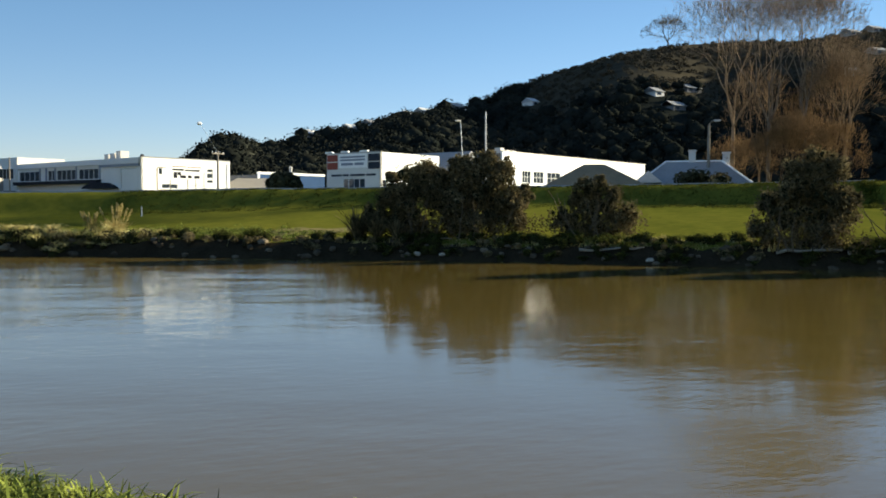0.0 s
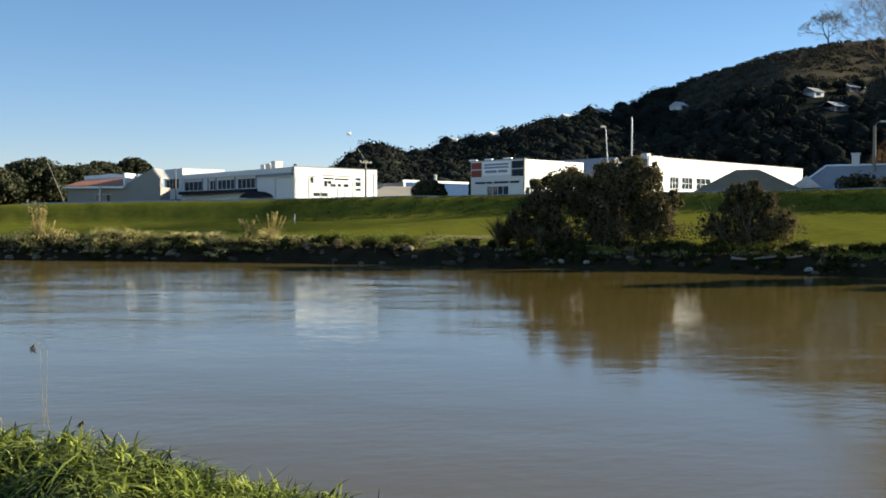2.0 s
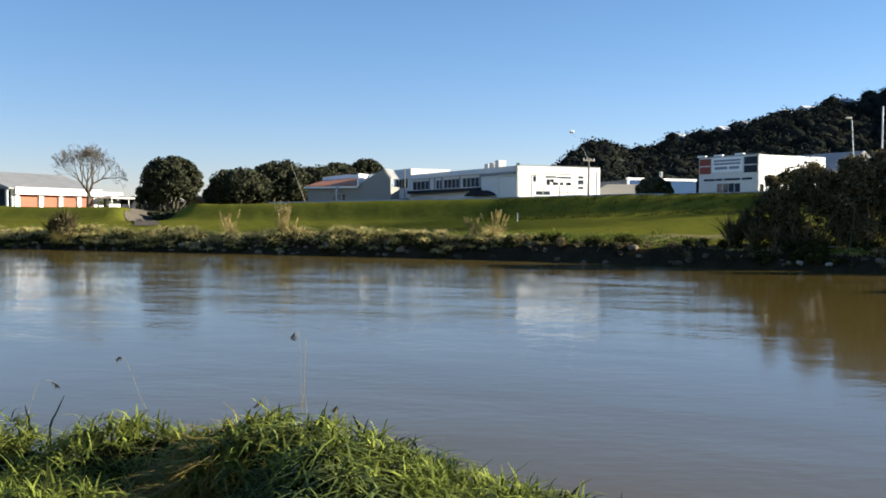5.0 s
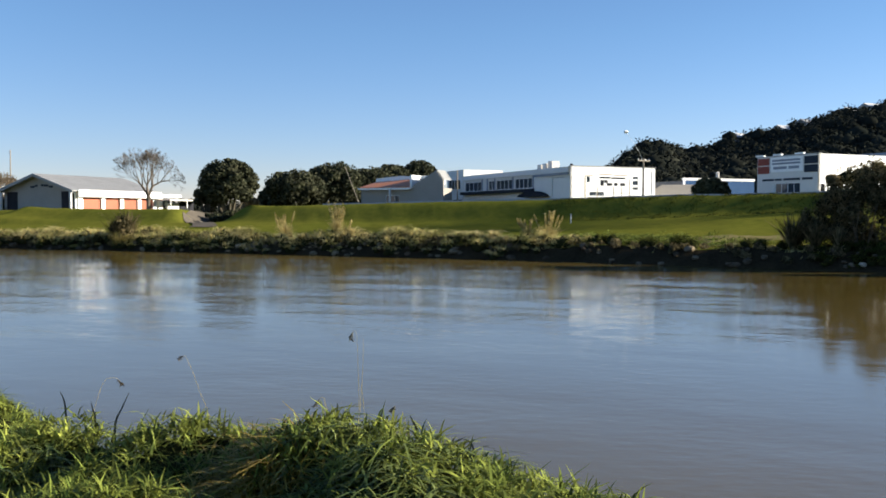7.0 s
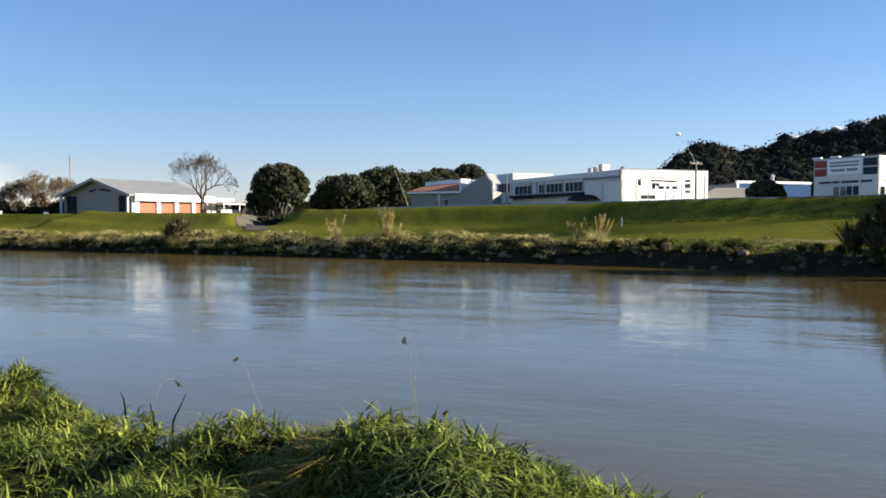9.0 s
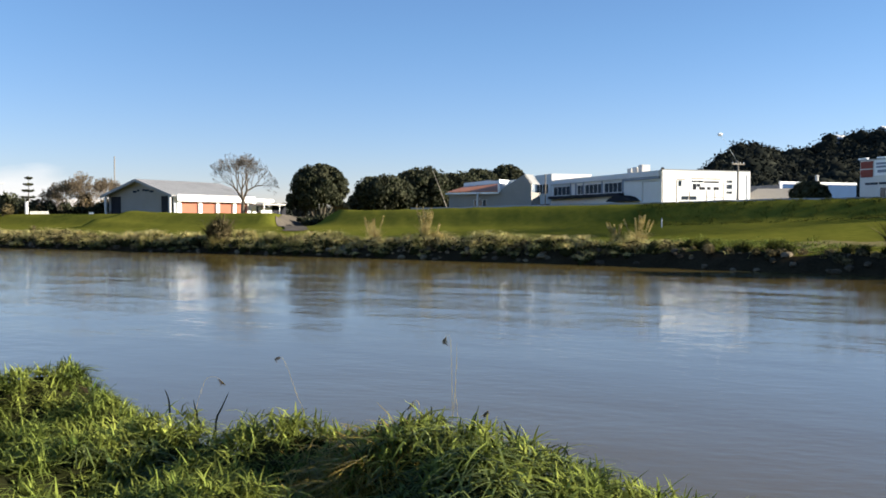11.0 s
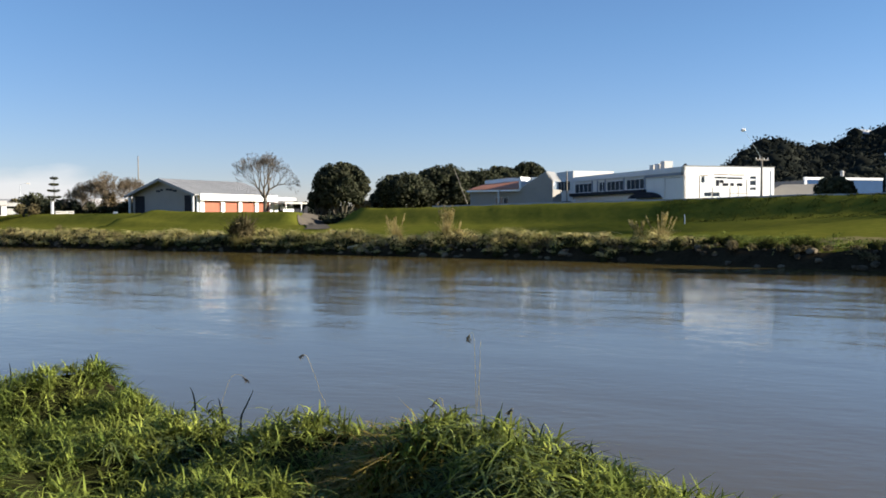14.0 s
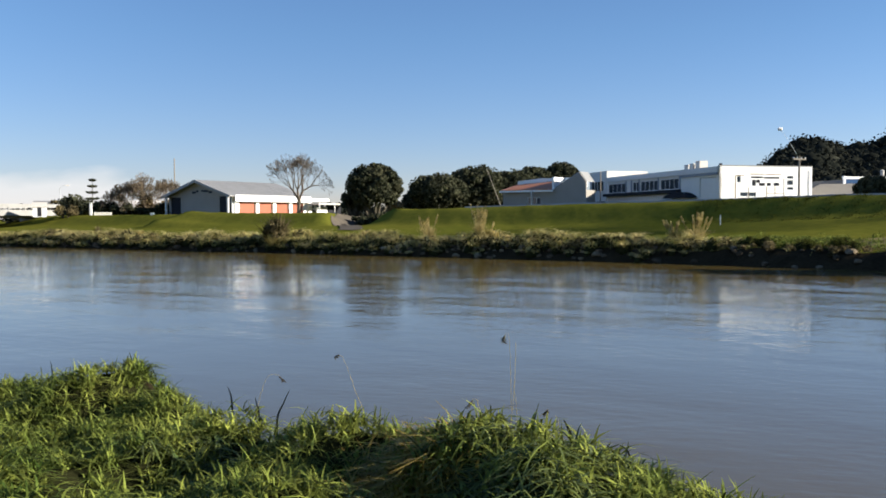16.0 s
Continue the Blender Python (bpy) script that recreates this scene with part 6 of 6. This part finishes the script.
def seed_stalks():
    """Tall stalks with seed heads, and stiff dead leaves, that stand up out of the near grass."""
    rng = np.random.default_rng(8)
    nodding = (((0.13, 5.40, 1.81), (0.13, 5.40, 2.02), (0.12, 5.40, 2.31), (0.10, 5.40, 2.34), (0.08, 5.40, 2.30)),
               ((-0.88, 6.64, 1.51), (-0.95, 6.63, 1.78), (-1.01, 6.62, 1.96), (-1.05, 6.62, 2.03), (-1.09, 6.61, 2.01)),
               ((-1.52, 6.11, 1.75), (-1.49, 6.11, 1.86), (-1.45, 6.12, 1.96), (-1.39, 6.14, 1.97), (-1.34, 6.15, 1.92)),
               ((-0.03, 5.30, 1.83), (-0.04, 5.30, 1.90), (-0.06, 5.30, 1.97), (-0.08, 5.30, 1.99), (-0.12, 5.30, 1.94)),
               ((0.31, 5.09, 1.85), (0.31, 5.09, 1.92), (0.32, 5.09, 1.98), (0.29, 5.09, 1.95)))
    for line in nodding:
        foot = np.array((line[0][0], line[0][1] - 0.15, on_land(line[0][0], line[0][1] - 0.15)))
        t = thing("seed_stalk", pose(*foot), "thin dry grass stalk with a drooping seed head", "grass stalk", "seed stalks in the near grass")
        p = smooth_line([np.zeros(3)] + [np.array(q) - foot for q in line], 4)
        bv, bf = bent_tube(p, np.linspace(0.0013, 0.0006, len(p)), 5)
        part("stalk", mesh_of("stalk", bv, bf, M_STRAW), None, t, "pale thin stalk")
        tips = []
        for k in range(26):
            q = p[-1] + (p[-4] - p[-1]) * rng.random()
            tips.append((*q, *(q + np.array([rng.normal() * 0.012, rng.normal() * 0.012, rng.uniform(-0.028, 0.004)])), 0.003, 0.001))
        part("seed_head", fast_mesh("seed_head", *tubes(tips, 4), M_BARK), None, t, "dark seed head")
    # straight pale stalks without heads
    for a, b in (((0.15, 5.30), (0.14, 5.30, 2.06)), ((0.37, 4.98), (0.35, 4.98, 1.97)), ((0.10, 5.38), (0.155, 5.39, 2.30)), ((-0.10, 5.25), (-0.06, 5.25, 2.0))):
        foot = np.array((*a, on_land(*a)))
        tip = np.array(b) - foot
        t = thing("seed_stalk", pose(*foot), "thin straight pale grass stalk", "grass stalk", "seed stalks in the near grass")
        p = [tip * u + np.array([0.015 * math.sin(3 * u), 0, 0]) for u in np.linspace(0, 1, 6)]
        bv, bf = bent_tube(p, np.linspace(0.0018, 0.0008, 6), 5)
        part("stalk", mesh_of("stalk", bv, bf, M_STRAW), None, t)


def dead_leaves():
    """Stiff dark dead leaves that stand out of the near grass, and one bowed over."""
    rows = (((-1.37, 6.04, 1.70), (-1.33, 6.05, 1.80), (-1.29, 6.06, 1.89)), ((-1.51, 6.11, 1.73), (-1.52, 6.11, 1.77), (-1.53, 6.10, 1.83)),
            ((-1.70, 6.16, 1.74), (-1.71, 6.16, 1.83), (-1.73, 6.15, 1.89)), ((0.43, 4.98, 1.85), (0.41, 4.98, 1.91), (0.39, 4.98, 1.95)),
            ((0.58, 4.86, 1.81), (0.62, 4.85, 1.84), (0.66, 4.85, 1.85), (0.70, 4.84, 1.82), (0.72, 4.84, 1.73)),
            ((-3.89, 8.08, 1.62), (-3.90, 8.07, 1.74)), ((-3.65, 7.98, 1.60), (-3.58, 8.01, 1.69)), ((-4.43, 8.47, 1.48), (-4.51, 8.43, 1.55)))
    for line in rows:
        foot = np.array((line[0][0], line[0][1], on_land(line[0][0], line[0][1]) - 0.02))
        t = thing("dead_leaf", pose(*foot), "stiff dark dead leaf standing in the near grass", "leaf", "dead leaves in the near grass")
        p = smooth_line([np.zeros(3)] + [np.array(q) - foot for q in line], 4)
        wide = 0.009 * (1 - np.linspace(0, 1, len(p)) ** 3) + 0.001
        side = np.array([0.85, -0.5, 0.1])
        v = np.stack([p - side * wide[:, None], p + np.array([0, 0.004, 0]), p + side * wide[:, None]], 1).reshape(-1, 3)
        q = [(3 * k + j, 3 * k + j + 1, 3 * k + j + 4, 3 * k + j + 3) for k in range(len(p) - 1) for j in (0, 1)]
        part("leaf", fast_mesh("leaf", v, q, M_BARK), None, t)


def yellowed_grass():
    """A patch of yellowed dying grass in the hollow of the near bank."""
    rng = np.random.default_rng(19)
    n = 1500
    x, y = -0.44 + rng.normal(size=n) * 0.15, 4.95 + rng.normal(size=n) * 0.17
    v, q = blades(rng, x, y, land_height(x, y) - 0.02, rng.uniform(0.14, 0.32, n), 0.005 + 0.004 * rng.random(n), rng.uniform(0.3, 1.2, n), rng.uniform(0.05, 0.6, n), 3)
    tagged(new("yellowed_grass", fast_mesh("yellowed_grass", v, q, M_YELLOWED)), "yellowed dying grass among the green", "grass", kind="stuff")


M_YELLOWED = material("yellowed_blades", (0.344, 0.221, 0.0369), (0.246, 0.205, 0.0328), rough=0.6, scale=1.5, fine=5, bump=0.0, vary=0.4, island=True, trans=0.25)
yellowed_grass()
dead_leaves()
seed_stalks()


def far_grass():
    rng = np.random.default_rng(4)
    n = 7000
    s = rng.uniform(-120, 62, n)
    nn = 1.1 + 3.0 * rng.random(n) ** 1.2
    keep = ~((s > 17) & (s < 29) & (nn < 3.0) & (rng.random(n) < 0.93)) & ~((s > 29) & (rng.random(n) < 0.6))
    s, nn = s[keep], nn[keep]
    place = np.array([at_bank(a, b) for a, b in zip(s, nn)])
    per = 9
    k = np.repeat(np.arange(len(s)), per)
    x, y = place[k, 0] + rng.normal(size=len(k)) * 0.14, place[k, 1] + rng.normal(size=len(k)) * 0.14
    z = land_height(x, y) - 0.05
    lump = 0.5 + 0.5 * np.sin(s * 1.3 + 2 * np.sin(s * 0.37)) * np.sin(s * 0.61 + nn)
    L = ((0.30 + 0.75 * rng.random(len(s)) * lump) * np.interp(s, [10, 17, 30, 60], [1.0, 0.6, 0.6, 0.7]))[k] * rng.uniform(0.6, 1.2, len(k))
    v, q = blades(rng, x, y, z, L, 0.028 + 0.018 * rng.random(len(k)), rng.uniform(0.2, 0.8, len(k)), rng.uniform(0.1, 0.6, len(k)), 2)
    tagged(new("far_bank_grass", fast_mesh("far_bank_grass", v, q, M_RANK)), "rank olive and straw grass along the far bank", "grass", kind="stuff")


far_grass()


def bank_scrub():
    """Low leafy scrub that hangs over the far bank."""
    rng = np.random.default_rng(14)
    n = 220
    s, nn = rng.uniform(-115, 60, n), 0.3 + 2.0 * rng.random(n)
    p = np.array([at_bank(a, b) for a, b in zip(s, nn)])
    r = rng.uniform(0.25, 0.75, n) * np.where(s > 16, 0.5, 1.0)
    z = land_height(p[:, 0], p[:, 1]) + r * 0.5
    c = np.column_stack([p, z])
    lv, lf = leaves(rng, c, r, 160, 0.065, squash=0.75, shell=0.35, even=0.8)
    tagged(new("bank_scrub", fast_mesh("bank_scrub", lv, lf, M_LEAFBUSH)), "low olive scrub overhanging the far bank", "scrub", kind="stuff")


bank_scrub()


def rough_patch():
    """Longer green grass left unmown on the berm."""
    rng = np.random.default_rng(16)
    n = 1500
    s, nn = rng.normal(16.5, 4.0, n), 3.2 + np.abs(rng.normal(0, 2.4, n))
    p = np.array([at_bank(a, b) for a, b in zip(s, nn)])
    k = np.repeat(np.arange(n), 12)
    x, y = p[k, 0] + rng.normal(size=len(k)) * 0.15, p[k, 1] + rng.normal(size=len(k)) * 0.15
    v, q = blades(rng, x, y, land_height(x, y) - 0.04, rng.uniform(0.15, 0.42, len(k)), 0.02 + 0.012 * rng.random(len(k)), rng.uniform(0.2, 0.8, len(k)), rng.uniform(0.1, 0.6, len(k)), 2)
    tagged(new("rough_grass", fast_mesh("rough_grass", v, q, M_BLADE)), "longer green unmown grass on the berm", "grass", kind="stuff")


rough_patch()


def slope_grass():
    """Coarse unmown grass on the face of the stopbank, downstream of the shops."""
    rng = np.random.default_rng(17)
    n = 3600
    s, nn = 64 - 62 * rng.random(n) ** 1.5, rng.uniform(27.5, 36.5, n)
    p = np.array([at_bank(a, b) for a, b in zip(s, nn)])
    k = np.repeat(np.arange(n), 8)
    x, y = p[k, 0] + rng.normal(size=len(k)) * 0.3, p[k, 1] + rng.normal(size=len(k)) * 0.2
    v, q = blades(rng, x, y, land_height(x, y) - 0.04, rng.uniform(0.12, 0.38, len(k)), 0.025 + 0.015 * rng.random(len(k)), rng.uniform(0.2, 0.8, len(k)), rng.uniform(0.1, 0.6, len(k)), 2)
    tagged(new("slope_grass", fast_mesh("slope_grass", v, q, M_SLOPE)), "coarse dark grass on the stopbank slope", "grass", kind="stuff")


M_SLOPE = material("coarse_slope_grass", (0.041, 0.0533, 0.00984), (0.107, 0.107, 0.0246), rough=0.9, scale=0.3, fine=5, bump=0.0, vary=0.3, island=True, trans=0.2)
slope_grass()


def log(s, n, length, r, yaw, label):
    rng = np.random.default_rng(int(1000 + s * 10))
    x, y = at_bank(s, n)
    t = thing("driftwood_log", pose(x, y, max(on_land(x, y), 0.05) + r * 0.6, 0, 0, yaw), label, "log")
    p = [np.array([length * (k / 6 - 0.5), rng.normal() * 0.07, rng.normal() * 0.05 + 0.03 * k]) for k in range(7)]
    w = [r * (1 - 0.09 * k) * rng.uniform(0.8, 1.15) for k in range(7)]
    bv, bf = bent_tube(p, w)
    part("trunk", mesh_of("trunk", bv, bf, M_DRIFT, smooth=True), None, t)
    part("stub", fast_mesh("stub", *tubes([(*p[4], *(p[4] + np.array([0.15, 0.15, 0.3])), r * 0.4, r * 0.2)], 6), M_DRIFT), None, t)
    return t


M_DRIFT = material("grey_driftwood", (0.30, 0.26, 0.19), (0.18, 0.155, 0.115), rough=0.9, scale=3, fine=6, bump=0.4, stretch=(0.3, 1, 1))
log(-11.5, 0.6, 1.6, 0.13, -25, "pale grey driftwood log on the bank")
log(44.3, 0.7, 3.6, 0.09, -52, "long pale driftwood log along the water's edge")
log(54.5, 0.8, 3.2, 0.09, -55, "bleached driftwood log under the bush")
log(57.3, 0.8, 2.0, 0.12, -60, "short bleached driftwood log")
log(33.6, 2.6, 2.0, 0.08, -40, "dull driftwood branch under the bush")


def villa_shrubs():
    for x, y, w, top, seed, mat, lab in ((79.5, 68.8, 1.5, 7.9, 91, M_LEAFDARK, "dark round shrub before the villa"), (81.5, 66.5, 1.2, 7.4, 92, M_LEAFBUSH, "olive shrub before the villa")):
        shrubbery(x, y, w, top, seed, mat, lab, size=0.22, n=12)["group"] = "shrubs by the villa"


villa_shrubs()


def tussocks():
    """Mop-headed tussocks in mounds along the far bank, dark inside."""
    rng = np.random.default_rng(18)
    n = 980
    s, nn = rng.uniform(-118, 60, n), 0.12 + 3.1 * rng.random(n) ** 1.15
    keep = ~((s > 15) & (s < 30) & (nn < 2.2))
    s, nn = s[keep], nn[keep]
    p = np.array([at_bank(a, b) for a, b in zip(s, nn)])
    size = rng.uniform(0.5, 1.35, len(s)) * np.interp(s, [-20, 12, 40], [1.25, 1.0, 0.7]) * np.interp(nn, [0, 1.2], [0.6, 1.0])
    z = land_height(p[:, 0], p[:, 1])
    k = np.repeat(np.arange(len(s)), 60)
    a, u = rng.uniform(0, 6.28, len(k)), np.sqrt(rng.random(len(k)))
    x, y = p[k, 0] + size[k] * 0.42 * u * np.cos(a), p[k, 1] + size[k] * 0.42 * u * np.sin(a)
    top = z[k] + size[k] * 0.45 * np.sqrt(1 - 0.9 * u * u)
    v, q = blades(rng, x, y, top, size[k] * rng.uniform(0.35, 0.7, len(k)), 0.018 + 0.012 * rng.random(len(k)), rng.uniform(0.6, 1.3, len(k)), rng.uniform(0.15, 0.75, len(k)), 3, way=a)
    green = np.repeat(s[k] > 16, 3)
    q = q.reshape(3, len(k), 4).transpose(1, 0, 2).reshape(-1, 4)
    tagged(new("tussocks", fast_mesh("tussocks", v, q[~green], M_TUSSOCK)), "straw tipped tussocks along the far bank", "tussock", kind="stuff")
    tagged(new("bank_weeds", fast_mesh("bank_weeds", v, q[green], M_BANKGREEN)), "dark green weeds along the far bank", "weeds", kind="stuff")
    # dark cores stand in for the shade inside each tussock
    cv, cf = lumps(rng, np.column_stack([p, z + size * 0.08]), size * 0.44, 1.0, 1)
    tagged(new("tussock_hearts", fast_mesh("tussock_hearts", cv, cf, M_THATCHSHADE)), "dark cores that stand in for the shade inside the tussocks", "tussock", kind="stuff")


M_BANKGREEN = material("dark_bank_weeds", (0.042, 0.056, 0.0125), (0.116, 0.122, 0.032), rough=0.9, scale=0.35, fine=5, bump=0.0, vary=0.4, island=True, trans=0.25)
M_TUSSOCK = material("straw_tussock", (0.307, 0.297, 0.082), (0.8, 0.656, 0.307), rough=0.85, scale=0.35, fine=4, bump=0.0, vary=0.4, island=True, trans=0.3, spread=0.5)
tussocks()
shrubbery(52.0, 85.4, 0.9, 8.4, 93, M_LEAFBUSH, "thin half bare shrub before the white wall", size=0.16, n=9)["group"] = "shrubs on the stopbank"


def roadside():
    """White odds and ends beside the bridge road."""
    b = gabled("pump_shed", "small white shed beside the bridge", turned(-74.2, 142.4, 3.5, 25), 1.8, 2.0, 1.8, 2.4, M_WHITE, M_PALEROOF, over=0.2, category="shed")
    part("door", boxed(0.6, 1.2, -0.05, -0.004, 0.1, 1.6), M_DARK, b)
    t = thing("gate_pillar", pose(-68.3, 150.6, on_land(-68.3, 150.6)), "white gate pillar by the road", "pillar")
    part("shaft", boxed(-0.2, 0.2, -0.2, 0.2, -0.1, 2.1, bevel=0.04), M_WHITE, t)
    part("cap", boxed(-0.25, 0.25, -0.25, 0.25, 2.102, 2.3, bevel=0.03), M_CONCRETE, t)
    f = thing("fence", pose(-67.8, 150.8, on_land(-67.8, 150.8), 0, 0, 25), "low white boarded fence", "fence")
    for k in range(4):
        part("post", boxed(0.9 * k, 0.9 * k + 0.1, 0, 0.1, -0.1, 0.62), M_WHITE, f)
    for z in (0.1, 0.38):
        part("board", boxed(-0.05, 2.9, -0.05, -0.004, z, z + 0.2), M_GREYWALL, f)


roadside()
u = thing("utility_box", pose(-52.4, 137.4, on_land(-52.4, 137.4)), "small white utility box on the grass", "utility box")
part("body", boxed(-0.3, 0.3, -0.2, 0.2, -0.1, 0.32, bevel=0.03), M_WHITE, u)
part("lid", boxed(-0.34, 0.34, -0.24, 0.24, 0.322, 0.37, bevel=0.015), M_CONCRETE, u)
